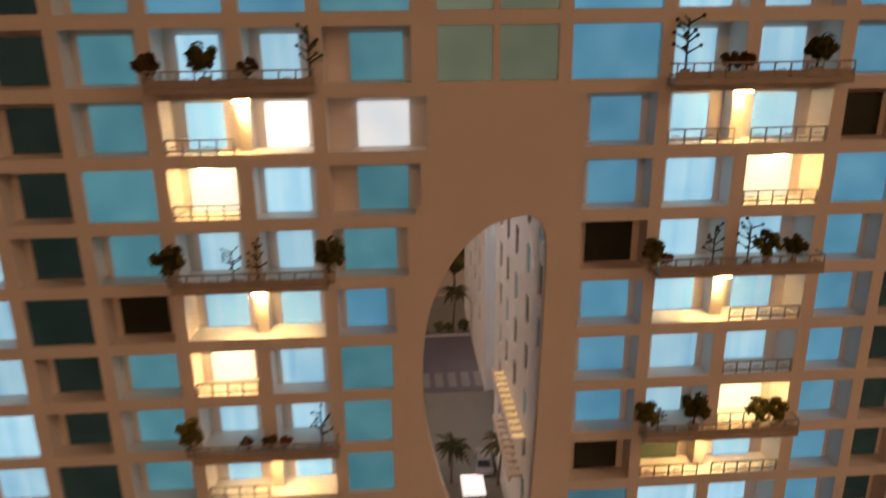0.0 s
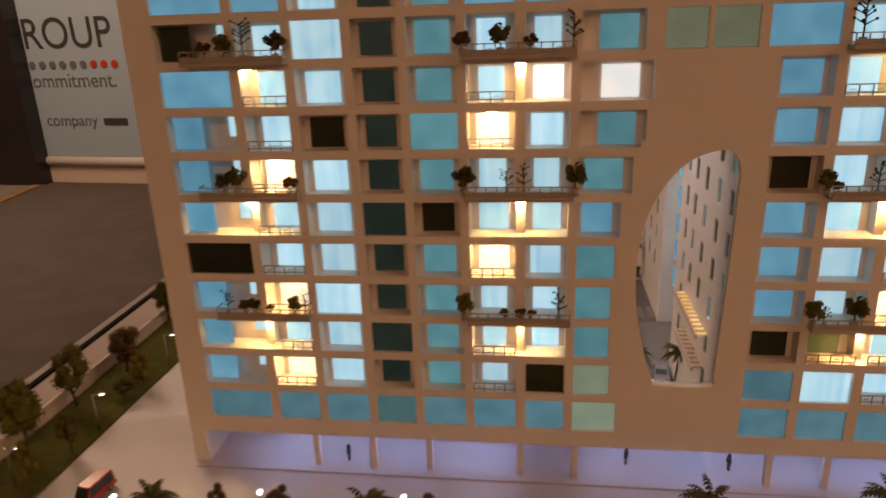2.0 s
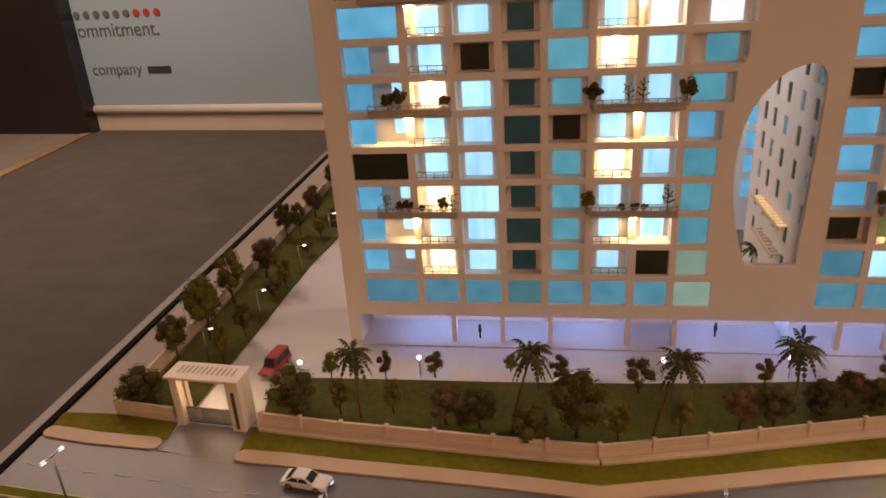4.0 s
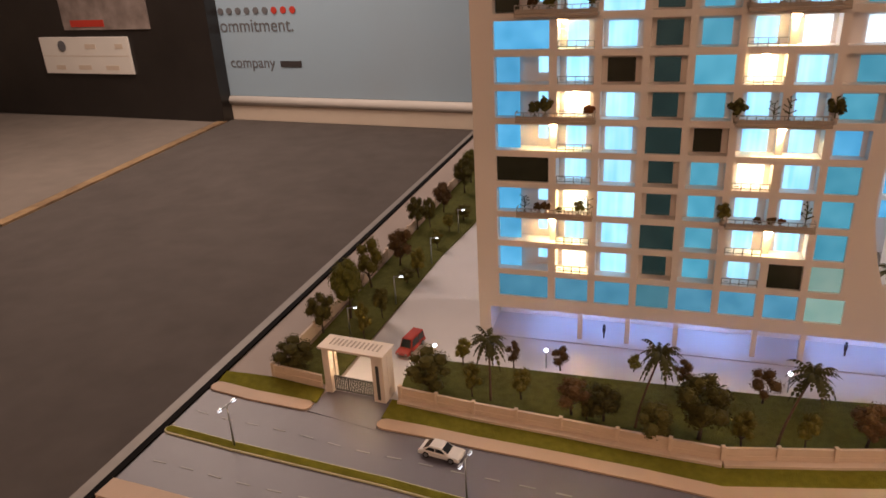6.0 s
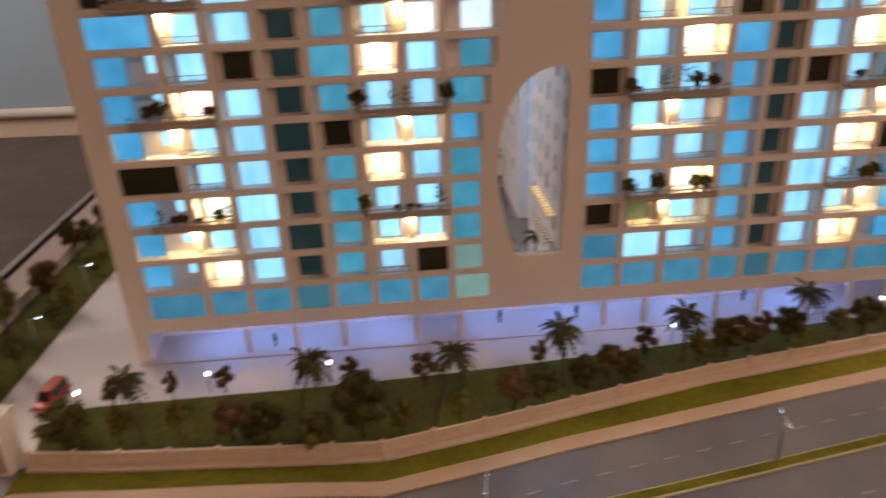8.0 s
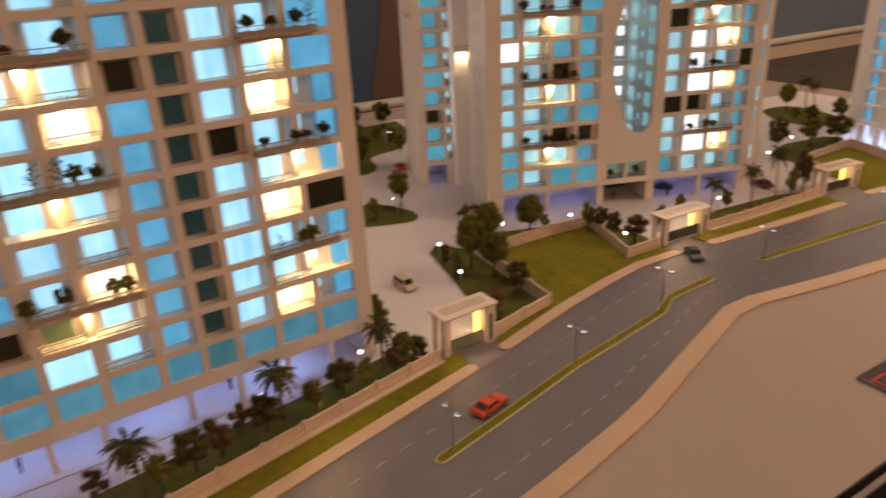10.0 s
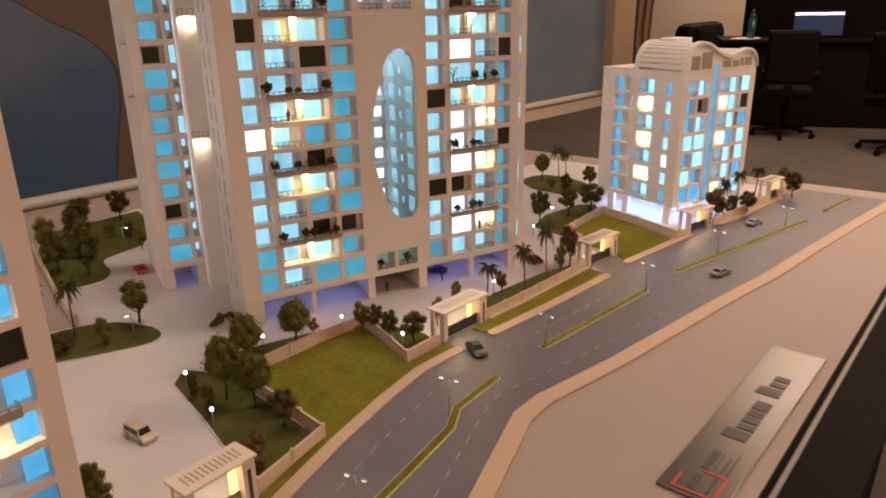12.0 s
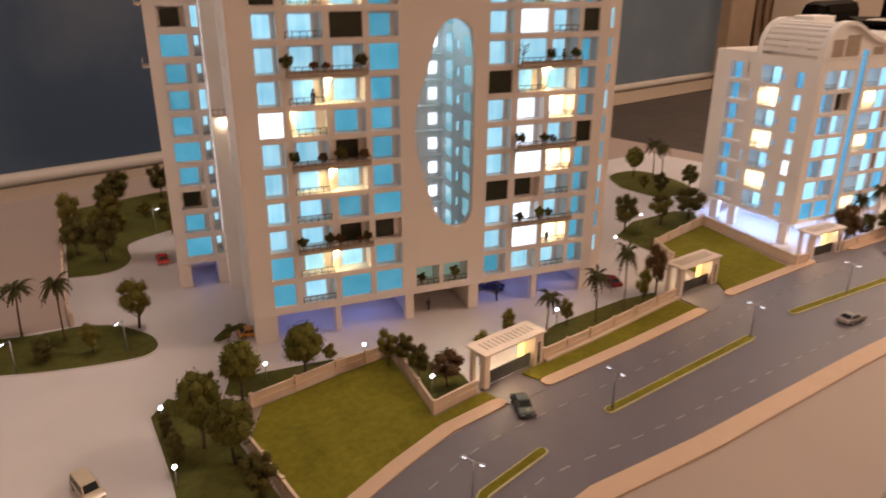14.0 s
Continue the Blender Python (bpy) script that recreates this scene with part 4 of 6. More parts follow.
for k in range(14):
    z0, z1 = B_LEVELS[k] + 0.004, B_LEVELS[k + 1] - 0.004
    bays(wall, holes, tower_b, B_ROWS_L[k], B_COLS_L, z0, z1, False)
    bays(wall, holes, tower_b, B_ROWS_R[k], B_COLS_R, z0, z1, False)
    if k >= 12:
        for u0, u1 in ((0.226, 0.269), (0.277, 0.319)):
            bay(wall, holes, tower_b, "Q", u0, u1, z0, z1, False)
for u0, u1 in ((0.226, 0.268), (0.277, 0.319)):
    holes.append((u0, u1, 0.4985, 0.5315))
    niche(wall, u0, u1, 0.4985, 0.5315, 0.05)
    railing(tower_b, u0, u1, 0.4985)
    pane(tower_b, u0 + 0.003, u0 + 0.010, 0.500, 0.527, 0.0488, "sky")
    pane(tower_b, u0 + 0.016, u0 + 0.026, 0.512, 0.528, 0.0488, "white")
    part("led_strip", boxes((u0 + 0.006, u1 - 0.006, 0.030, 0.034, 0.5306, 0.5312)), "edge_glow", tower_b)
for u0, u1 in ((0.236, 0.272), (0.279, 0.318)):
    holes.append((u0, u1, 0.053, 0.084))
    niche(wall, u0, u1, 0.053, 0.084, 0.03)
    railing(tower_b, u0, u1, 0.053)
    pane(tower_b, u0 + 0.001, u1 - 0.001, 0.054, 0.083, 0.0288, "green2")
for k, u0, u1 in B_BALCONY:
    balcony(tower_b, u0 - 0.003, u1 + 0.003, B_LEVELS[k] + 0.004, 0.012)
rect = (0.2245, 0.3335, 0.136, 0.444)
holes.append(rect)
plane_grid(wall, 0, B_W, 0.042, B_TOP, holes)
arch_ring(wall, rect, B_ARCH, 0.012)
for q in (((0, 0, 0.042), (0, 0, B_TOP), (0, B_DEPTH, B_TOP), (0, B_DEPTH, 0.042)), ((B_W, 0, 0.042), (B_W, B_DEPTH, 0.042), (B_W, B_DEPTH, B_TOP), (B_W, 0, B_TOP)),
          ((0, 0, 0.042), (0, B_DEPTH, 0.042), (B_W, B_DEPTH, 0.042), (B_W, 0, 0.042))):
    wall.faces.new([wall.verts.new(v) for v in q])
plane_grid(wall, 0, B_W, 0.042, B_TOP, [(0.225, 0.333, 0.10, 0.46)], B_DEPTH, True)
bmesh.ops.remove_doubles(wall, verts=wall.verts[:], dist=2e-5)
part("front_wall", wall, "wall_pale", tower_b)
part("roof", boxes((-0.004, B_W + 0.004, -0.004, 0.42, B_TOP + 0.0005, B_TOP + 0.008), bevel=0.001), "roof", tower_b)
for u0, u1 in ((0.0, 0.028), (0.111, 0.119), (0.218, 0.231), (0.321, 0.338), (0.432, 0.441), (0.521, B_W)):
    part("pier", boxes((u0, u1, 0.0005, 0.012, 0.0015, 0.0415), bevel=0.0005), "wall", tower_b)
part("arcade_wall", boxes((0.0, 0.2295, 0.09, 0.11, 0.0015, 0.0415), (0.3225, B_W, 0.09, 0.11, 0.0015, 0.0415)), "wall_side", tower_b, "white arcade back wall in violet light")
part("arcade_niche", boxes((0.2300, 0.322, 0.10, 0.11, 0.0015, 0.0415)), "gate_dark", tower_b, "dark vehicle entrance")
for u in (0.2250, 0.3225):
    part("arcade_divider", boxes((u, u + 0.0045, 0.014, 0.0895, 0.0015, 0.0415)), "wall", tower_b)
for u0, u1 in ((0.035, 0.105), (0.125, 0.21), (0.345, 0.425), (0.45, 0.515)):
    part("led_strip", boxes((u0, u1, 0.04, 0.044, 0.0392, 0.0410)), "led_blue", tower_b)
# the left flank behind the front, with the recessed stack of lit balconies, and the rear wing
flank = bmesh.new()
fh = []
for k in range(13):
    z0 = B_LEVELS[k] + 0.006
    for s in (0.022, 0.058):
        fh.append((s, s + 0.010, z0, z0 + 0.028))
        niche(flank, *fh[-1], 0.003)
plane_grid(flank, 0.0, 0.1105, 0.0015, B_TOP - 0.001, fh)
bmesh.ops.remove_doubles(flank, verts=flank.verts[:], dist=2e-5)
fl = part("flank_wall", flank, "wall_side", tower_b, "white side wall with slim windows")
fl.matrix_basis = Matrix.Translation((-0.0036, 0.111, 0)) @ Matrix.Rotation(-math.pi / 2, 4, "Z")
part("flank_edge", boxes((-0.0034, -0.0002, 0.0004, 0.1105, B_TOP - 0.004, B_TOP - 0.001)), "wall_side", tower_b)
part("flank_corner", boxes((-0.0036, -0.0002, -0.0004, 0.0004, 0.0015, B_TOP - 0.001)), "wall", tower_b)
for h in fh:
    pane(fl, h[0] + 0.0004, h[1] - 0.0004, h[2] + 0.0004, h[3] - 0.0004, 0.0024, "frost")
part("core", boxes((0.0165, 0.2, B_DEPTH + 0.0005, 0.42, 0.0015, B_TOP - 0.0012), (0.36, B_W, B_DEPTH + 0.0005, 0.42, 0.0015, B_TOP - 0.0012)), "wall_side", tower_b)
W0, W1, WY = -0.094, -0.0168, 0.242
wing_ob = part("wing_wall", bmesh.new(), "wall_pale", tower_b)
wing_ob.matrix_basis = Matrix.Translation((0, WY, 0))
wing, wh = bmesh.new(), []
WD = 0.42 - WY
for k in range(14):
    z0, z1 = B_LEVELS[k] + 0.005, B_LEVELS[k + 1] - 0.005
    bay(wing, wh, wing_ob, "BbdbBbtbBdbbBb"[k], -0.076, -0.0365, z0, z1, False)
    bay(wing, wh, wing_ob, "N" if k in (6, 9) else "s", -0.0295, -0.0190, z0, z1, False)
plane_grid(wing, W0, W1, 0.042, B_TOP, wh)
for q in (((W0, 0, 0.042), (W0, 0, B_TOP), (W0, WD, B_TOP), (W0, WD, 0.042)), ((W1, 0, 0.042), (W1, WD, 0.042), (W1, WD, B_TOP), (W1, 0, B_TOP)), ((W0, 0, 0.042), (W0, WD, 0.042), (W1, WD, 0.042), (W1, 0, 0.042))):
    wing.faces.new([wing.verts.new(v) for v in q])
bmesh.ops.remove_doubles(wing, verts=wing.verts[:], dist=2e-5)
wing.to_mesh(wing_ob.data)
wing.free()
part("pier", boxes((W0, W0 + 0.02, WY, 0.42, 0.0015, 0.0415)), "wall", tower_b)
part("pier", boxes((W1 - 0.015, W1, WY, 0.42, 0.0015, 0.0415)), "wall", tower_b)
part("arcade_wall", boxes((W0 + 0.0205, W1 - 0.0155, 0.33, 0.34, 0.0015, 0.0415)), "wall_side", tower_b)
part("led_strip", boxes((W0 + 0.025, W1 - 0.02, 0.27, 0.273, 0.0392, 0.0410)), "led_blue", tower_b)
part("stair_core", boxes((-0.0165, 0.0160, 0.2095, 0.2415, 0.0015, B_TOP - 0.002)), "wall_side", tower_b)
for z in (0.291, 0.4955):
    part("balcony_slab", boxes((-0.0165, 0.010, 0.193, 0.2092, z - 0.004, z), bevel=0.0005), "gate", tower_b)
    bm = bmesh.new()
    for u in (-0.0160, -0.0076, 0.0008, 0.0092):
        box(bm, u - 0.0005, u + 0.0005, 0.1934, 0.1944, z + 0.0002, z + 0.009)
    box(bm, -0.0160, 0.0092, 0.1934, 0.1944, z + 0.009, z + 0.010)
    part("railing", bm, "rail", tower_b)
    part("led", boxes((-0.004, 0.002, 0.2000, 0.2016, z - 0.0052, z - 0.0044)), "led_stack", tower_b)
for z in (0.545, 0.450, 0.360):
    part("side_balcony", boxes((W0 - 0.010, W0 - 0.0002, 0.262, 0.290, z - 0.003, z), (W0 - 0.010, W0 - 0.0092, 0.262, 0.290, z + 0.0002, z + 0.010), bevel=0.0003), "gate", tower_b)
    part("led", boxes((W0 - 0.006, W0 - 0.004, 0.274, 0.276, z - 0.0042, z - 0.0034)), "gate_lit", tower_b)
part("edge_light", boxes((W1 + 0.0002, W1 + 0.0010, WY - 0.0012, WY - 0.0002, 0.092, 0.52)), "edge_glow", tower_b, "thin glowing white line down the corner")
right, rw = bmesh.new(), []
for k in range(13):
    z0 = B_LEVELS[k] + 0.006
    rw.append((0.556, 0.566, z0, z0 + 0.028))
    niche(right, *rw[-1], 0.004, 0.03)
    pane(tower_b, 0.5564, 0.5656, z0 + 0.0004, z0 + 0.0276, 0.0334, "sky" if k % 3 else "light")
plane_grid(right, B_W + 0.0003, 0.578, 0.0015, B_TOP - 0.001, rw, 0.03)
bmesh.ops.remove_doubles(right, verts=right.verts[:], dist=2e-5)
part("side_wall", right, "wall", tower_b)
part("side_block", boxes((B_W + 0.0003, 0.578, 0.0352, 0.42, 0.0015, B_TOP - 0.0012), (0.5766, 0.578, 0.0301, 0.0351, 0.0015, B_TOP - 0.0012)), "wall_side", tower_b)
# cyan-lit inner court seen through the opening
for name, bx in (("court_wall", (0.3336, 0.338, 0.0125, 0.149, 0.0425, 0.50)), ("court_back", (0.2, 0.338, 0.1495, 0.158, 0.0425, 0.50)), ("court_wall", (0.2, 0.2055, B_DEPTH + 0.0006, 0.149, 0.0425, 0.50))):
    part(name, boxes(bx), "wall_side", tower_b)
for k in range(10):
    z0 = 0.10 + 0.0402 * k
    for v0, v1 in ((0.034, 0.056), (0.079, 0.083), (0.104, 0.126)):
        tall = v1 - v0 > 0.01
        p = pane(tower_b, 0, v1 - v0, z0, z0 + (0.027 if tall else 0.012), 0.0, "mint" if tall else "light")
        p.matrix_basis = Matrix.Translation((0.3335, (v0 + v1) / 2, z0 + 0.0135)) @ Matrix.Rotation(-math.pi / 2, 4, "Z")
    pane(tower_b, 0.311, 0.325, z0 + 0.004, z0 + 0.022, 0.1494, "white")
    pane(tower_b, 0.250, 0.280, z0, z0 + 0.027, 0.1494, "mint")
    part("court_ledge", boxes((0.2058, 0.3330, 0.139, 0.1492, z0 - 0.008, z0 - 0.0045)), "wall_side", tower_b)
part("court_lamp", boxes((0.23, 0.31, 0.07, 0.08, 0.495, 0.4965)), material("led_cyan", (0.8, 1, 1), 0.5, glow=(0.48, 0.88, 1.0), power=44), tower_b)

SHADE.clear()
# building C: low block with vaulted roof
C_F, C_L, C_R = Vector((1.996, 0.3615)), Vector((2.080, 0.592)), Vector((2.242, 0.2735))
building_c = thing("apartment_block", Matrix.Translation((0, 0, 0)), "low white apartment block model with vaulted roof", "model building")


def c_face(name, p0, p1):
    ob = part(name, bmesh.new(), "wall_side", building_c)
    d = p1 - p0
    ob.matrix_basis = Matrix.Translation((p0.x, p0.y, 0)) @ Matrix.Rotation(math.atan2(d.y, d.x), 4, "Z")
    return ob, d.length


side_ob, side_w = c_face("side_wall", C_L, C_F)
wall, holes = bmesh.new(), []
for k in range(7):
    z0, z1 = 0.050 + 0.0413 * k, 0.050 + 0.0413 * k + 0.0335
    holes.append((0.040, 0.092, z0, z1))
    niche(wall, *holes[-1], 0.012)
    pane(side_ob, 0.0445, 0.0590, z0 + 0.001, z1 - 0.003, 0.0112, "sky")
    bay(wall, holes, side_ob, "r" if k % 2 == 0 else "Z", 0.119, 0.163, z0, z1, True)
    holes.append((0.1675, 0.1725, z0 + 0.010, z0 + 0.022))
    niche(wall, *holes[-1], 0.004)
    pane(side_ob, 0.1678, 0.1722, z0 + 0.0103, z0 + 0.0217, 0.0034, "sky")
    holes.append((0.2000, 0.2150, z0 + 0.001, z0 + 0.029))
    niche(wall, *holes[-1], 0.006)
    pane(side_ob, 0.2005, 0.2145, z0 + 0.0015, z0 + 0.0285, 0.0052, "white" if k == 2 else "light" if k % 2 else "sky")
for k in (1, 2, 5):
    z0 = 0.054 + 0.0413 * k
    holes.append((0.0985, 0.1025, z0, z0 + 0.024))
    niche(wall, *holes[-1], 0.004)
    pane(side_ob, 0.0988, 0.1022, z0 + 0.0003, z0 + 0.0237, 0.0034, "sky")
plane_grid(wall, 0, side_w, 0.043, 0.352, holes)
wall.faces.new([wall.verts.new(v) for v in ((0, 0, 0.043), (0, 0, 0.352), (0, 0.20, 0.352), (0, 0.20, 0.043))])
bmesh.ops.remove_doubles(wall, verts=wall.verts[:], dist=2e-5)
wall.to_mesh(side_ob.data)
wall.free()
front_ob, front_w = c_face("front_wall", C_F, C_R)
wall, holes = bmesh.new(), []
for k in range(7):
    z0, z1 = 0.050 + 0.0413 * k, 0.050 + 0.0413 * k + 0.0335
    for u0, u1, c in ((0.018, 0.050, "BNbNbbr"[k]), (0.056, 0.094, "BbNNldl"[k]), (0.130, 0.165, "YrrYrYr"[k]), (0.169, 0.192, "NNNBNNN"[k]), (0.197, 0.209, "dbdbdbb"[k]), (0.214, 0.243, "NBNNBDN"[k])):
        bay(wall, holes, front_ob, c, u0, u1, z0, z1, False)
holes.append((0.1055, 0.1215, 0.050, 0.366))
niche(wall, *holes[-1], 0.005)
pane(front_ob, 0.1058, 0.1212, 0.0505, 0.3655, 0.004, "sky")
plane_grid(wall, 0, front_w, 0.043, 0.352, [h for h in holes if h[3] < 0.36] + [(0.1055, 0.1215, 0.050, 0.352)])
wave = smooth_line([(0.0, 0.352), (0.003, 0.372), (0.014, 0.393), (0.035, 0.407), (0.060, 0.410), (0.085, 0.403), (0.1055, 0.392), (0.1215, 0.385), (0.145, 0.378), (0.165, 0.377), (0.188, 0.383), (0.208, 0.3885), (0.228, 0.3885), (0.245, 0.381), (0.256, 0.368), (front_w, 0.352)], 5)
top = [(u, z) for u, z in wave]
for a, b in zip(top[:-1], top[1:]):
    lo = 0.352 if not (0.1055 < (a[0] + b[0]) / 2 < 0.1215) else 0.366
    wall.faces.new([wall.verts.new((u, 0, z)) for u, z in ((a[0], lo), (b[0], lo), b, a)])
for u0, u1, z1 in ((0.021, 0.050, 0.386), (0.056, 0.092, 0.393), (0.132, 0.162, 0.370), (0.169, 0.192, 0.370), (0.197, 0.209, 0.375), (0.214, 0.240, 0.375)):
    part("roof_opening", boxes((u0, u1, -0.0006, 0.0004, 0.356, z1), bevel=0.0002), "slab", building_c).matrix_basis = front_ob.matrix_basis.copy()
bmesh.ops.remove_doubles(wall, verts=wall.verts[:], dist=2e-5)
wall.to_mesh(front_ob.data)
wall.free()
run = [Vector((u, 0, z)) for u, z in top]
step = Vector((C_L.x - C_F.x, C_L.y - C_F.y, 0)).normalized()
inv = front_ob.matrix_basis.to_3x3().inverted()
back = inv @ (step * 0.142)


def vault_piece(name, pts, t0, t1, thick):
    """A bent band of the vault between two depths behind the front."""
    bm = bmesh.new()
    rows_ = [[bm.verts.new(p + Vector((0, 0, dz)) + back * t) for p in pts] for t in (t0, t1) for dz in (0.0, thick)]
    for i in range(len(pts) - 1):
        for a, b in ((1, 3), (0, 1), (3, 2), (2, 0)):
            bm.faces.new((rows_[a][i], rows_[a][i + 1], rows_[b][i + 1], rows_[b][i]))
    for i in (0, len(pts) - 1):
        bm.faces.new((rows_[0][i], rows_[1][i], rows_[3][i], rows_[2][i]))
    bmesh.ops.recalc_face_normals(bm, faces=bm.faces[:])
    ob = part(name, bm, "wall_side", building_c)
    ob.matrix_basis = front_ob.matrix_basis.copy()
    return ob


vault_piece("arch_rib", run, -0.03, 0.07, 0.007)
vault_piece("arch_rib", run, 0.93, 1.03, 0.007)
fine = [Vector((*p, 0)) for p in resample(top, 58)]
fine = [Vector((p.x, 0, p.y)) for p in fine]
for i in range(1, 56, 2):
    vault_piece("roof_slat", fine[i:i + 2], 0.071, 0.929, 0.0035)
rear_fill = bmesh.new()
for a, b in zip(run[:-1], run[1:]):
    rear_fill.faces.new([rear_fill.verts.new(p + back * 0.97) for p in (Vector((a.x, 0, 0.351)), Vector((b.x, 0, 0.351)), b, a)])
bmesh.ops.remove_doubles(rear_fill, verts=rear_fill.verts[:], dist=2e-5)
part("rear_gable", rear_fill, "wall_side", building_c).matrix_basis = front_ob.matrix_basis.copy()
far = C_R + (C_L - C_F)
body = prism([tuple(C_F + (C_L - C_F) * 0.14 + (C_R - C_F) * 0.13), tuple(C_R + (C_L - C_F) * 0.14), tuple(far), tuple(C_L + (C_R - C_F) * 0.13)], 0.043, 0.350)
bmesh.ops.recalc_face_normals(body, faces=body.faces[:])
part("body", body, "wall_side", building_c)
soffit = prism([tuple(C_F), tuple(C_R), tuple(far), tuple(C_L)], 0.0425, 0.0429)
roof_c = prism([tuple(C_F + (C_R - C_F) * 0.004), tuple(C_R), tuple(far), tuple(C_L + (C_R - C_F) * 0.004)], 0.3505, 0.3518)
part("flat_roof", roof_c, "roof", building_c)
part("soffit", soffit, "wall_side", building_c)
for p in (C_F + (C_L - C_F) * 0.03 + (C_R - C_F) * 0.03, C_F + (C_L - C_F) * 0.55 + (C_R - C_F) * 0.02, C_F + (C_L - C_F) * 0.75 + (C_R - C_F) * 0.02, C_F + (C_L - C_F) * 0.98 + (C_R - C_F) * 0.02, C_F + (C_R - C_F) * 0.4, C_F + (C_R - C_F) * 0.7, C_F + (C_R - C_F) * 0.98):
    part("pier", boxes((p.x - 0.008, p.x + 0.008, p.y + 0.002, p.y + 0.018, 0.0015, 0.0424), bevel=0.0005), "wall_side", building_c)
inner = [C_F + (C_L - C_F) * a + (C_R - C_F) * b for a, b in ((0.25, 0.35), (0.25, 0.95), (0.95, 0.95), (0.95, 0.35))]
part("arcade_core", prism([tuple(p) for p in inner], 0.0015, 0.0424), "wall_side", building_c)
for a, b in ((0.12, 0.08), (0.3, 0.12), (0.5, 0.12), (0.7, 0.12), (0.9, 0.12), (0.12, 0.35), (0.12, 0.6), (0.12, 0.85)):
    p = C_F + (C_L - C_F) * a + (C_R - C_F) * b
    part("led_strip", boxes((p.x - 0.02, p.x + 0.02, p.y - 0.004, p.y + 0.004, 0.0405, 0.042)), "led_lavender", building_c)


p = C_F + (C_L - C_F) * 0.42 + (C_R - C_F) * 0.34
box_c = part("roof_box", boxes((-0.030, 0.030, -0.022, 0.022, 0.352, 0.421), bevel=0.001), "wall_side", building_c)
box_c.matrix_basis = Matrix.Translation((p.x, p.y, 0)) @ Matrix.Rotation(math.atan2(C_R.y - C_F.y, C_R.x - C_F.x), 4, "Z")


# ---- fences and gates ----
def fence_run(pts, h=0.020, ledge=0.0, label="cream model boundary wall with posts"):
    fence = thing("boundary_wall", Matrix.Translation((pts[0][0], pts[0][1], 0)), label, "boundary wall", "boundary walls")
    o = Vector(pts[0])
    for a, b in zip(pts[:-1], pts[1:]):
        a, b = Vector(a) - o, Vector(b) - o
        d = (b - a)
        n = max(1, round(d.length / 0.055))
        ang = Matrix.Translation((a.x, a.y, 0)) @ Matrix.Rotation(math.atan2(d.y, d.x), 4, "Z")
        for i in range(n):
            x0, x1 = d.length * i / n, d.length * (i + 1) / n
            bm = boxes((x0 + 0.0022, x1 - 0.0022, -0.0016, 0.0016, 0.001, h * 0.55), (x0 + 0.0022, x1 - 0.0022, -0.0009, 0.0009, h * 0.55, h * 0.93), (x0 + 0.0022, x1 - 0.0022, -0.0016, 0.0016, h * 0.93, h))
            part("panel", bm, "fence", fence).matrix_basis = ang
            if ledge:
                part("ledge", boxes((x0, x1, -ledge, -0.0017, 0.0005, 0.0062), bevel=0.0005), "fence", fence).matrix_basis = ang
            part("post", boxes((x0 - 0.0021, x0 + 0.0021, -0.0024, 0.0024, 0.001, h + 0.0022), bevel=0.0004), "fence", fence).matrix_basis = ang
    return fence


fence_run([(-0.564, 0.276), (-0.489, 0.266)])
fence_run([(-0.564, 0.283), (-0.558, 0.60), (-0.556, 1.36)])
fence_run(cut(FENCE, -0.388, 0.690), ledge=0.010)
fence_run([(0.785, 0.379), (0.90, 0.397), (0.923, 0.545), (0.938, 0.62)])
fence_run([(0.965, 0.602), (1.086, 0.595), (1.172, 0.581), (1.111, 0.438), (1.185, 0.434)])
fence_run([(1.305, 0.424), (1.40, 0.413), (1.62, 0.396)], ledge=0.008)
fence_run([(1.755, 0.475), (1.80, 0.535), (2.0, 0.536), (1.902, 0.312), (1.935, 0.302)])
fence_run([(2.045, 0.278), (2.20, 0.248), (2.345, 0.225)])
fence_run([(2.43, 0.212), (2.52, 0.195)])
fence_run([(0.889, 0.978), (0.897, 1.02), (0.929, 1.133), (0.992, 1.33), (1.03, 1.45)])
for pts in ([(-0.489, 0.219), (-0.397, 0.203), (-0.388, 0.262), (-0.482, 0.266)], [(0.716, 0.324), (0.770, 0.335), (0.782, 0.381), (0.696, 0.378)], [(1.192, 0.387), (1.26, 0.376), (1.298, 0.43), (1.19, 0.436)], [(1.610, 0.332), (1.692, 0.330), (1.735, 0.39), (1.625, 0.402)], [(1.948, 0.286), (2.062, 0.258), (2.05, 0.29), (1.95, 0.312)], [(2.398, 0.196), (2.45, 0.188), (2.43, 0.22), (2.35, 0.23)]):
    structure("driveway", prism(pts, 0.0002, 0.0014), "asphalt", "grey driveway apron at a gate", "driveway")


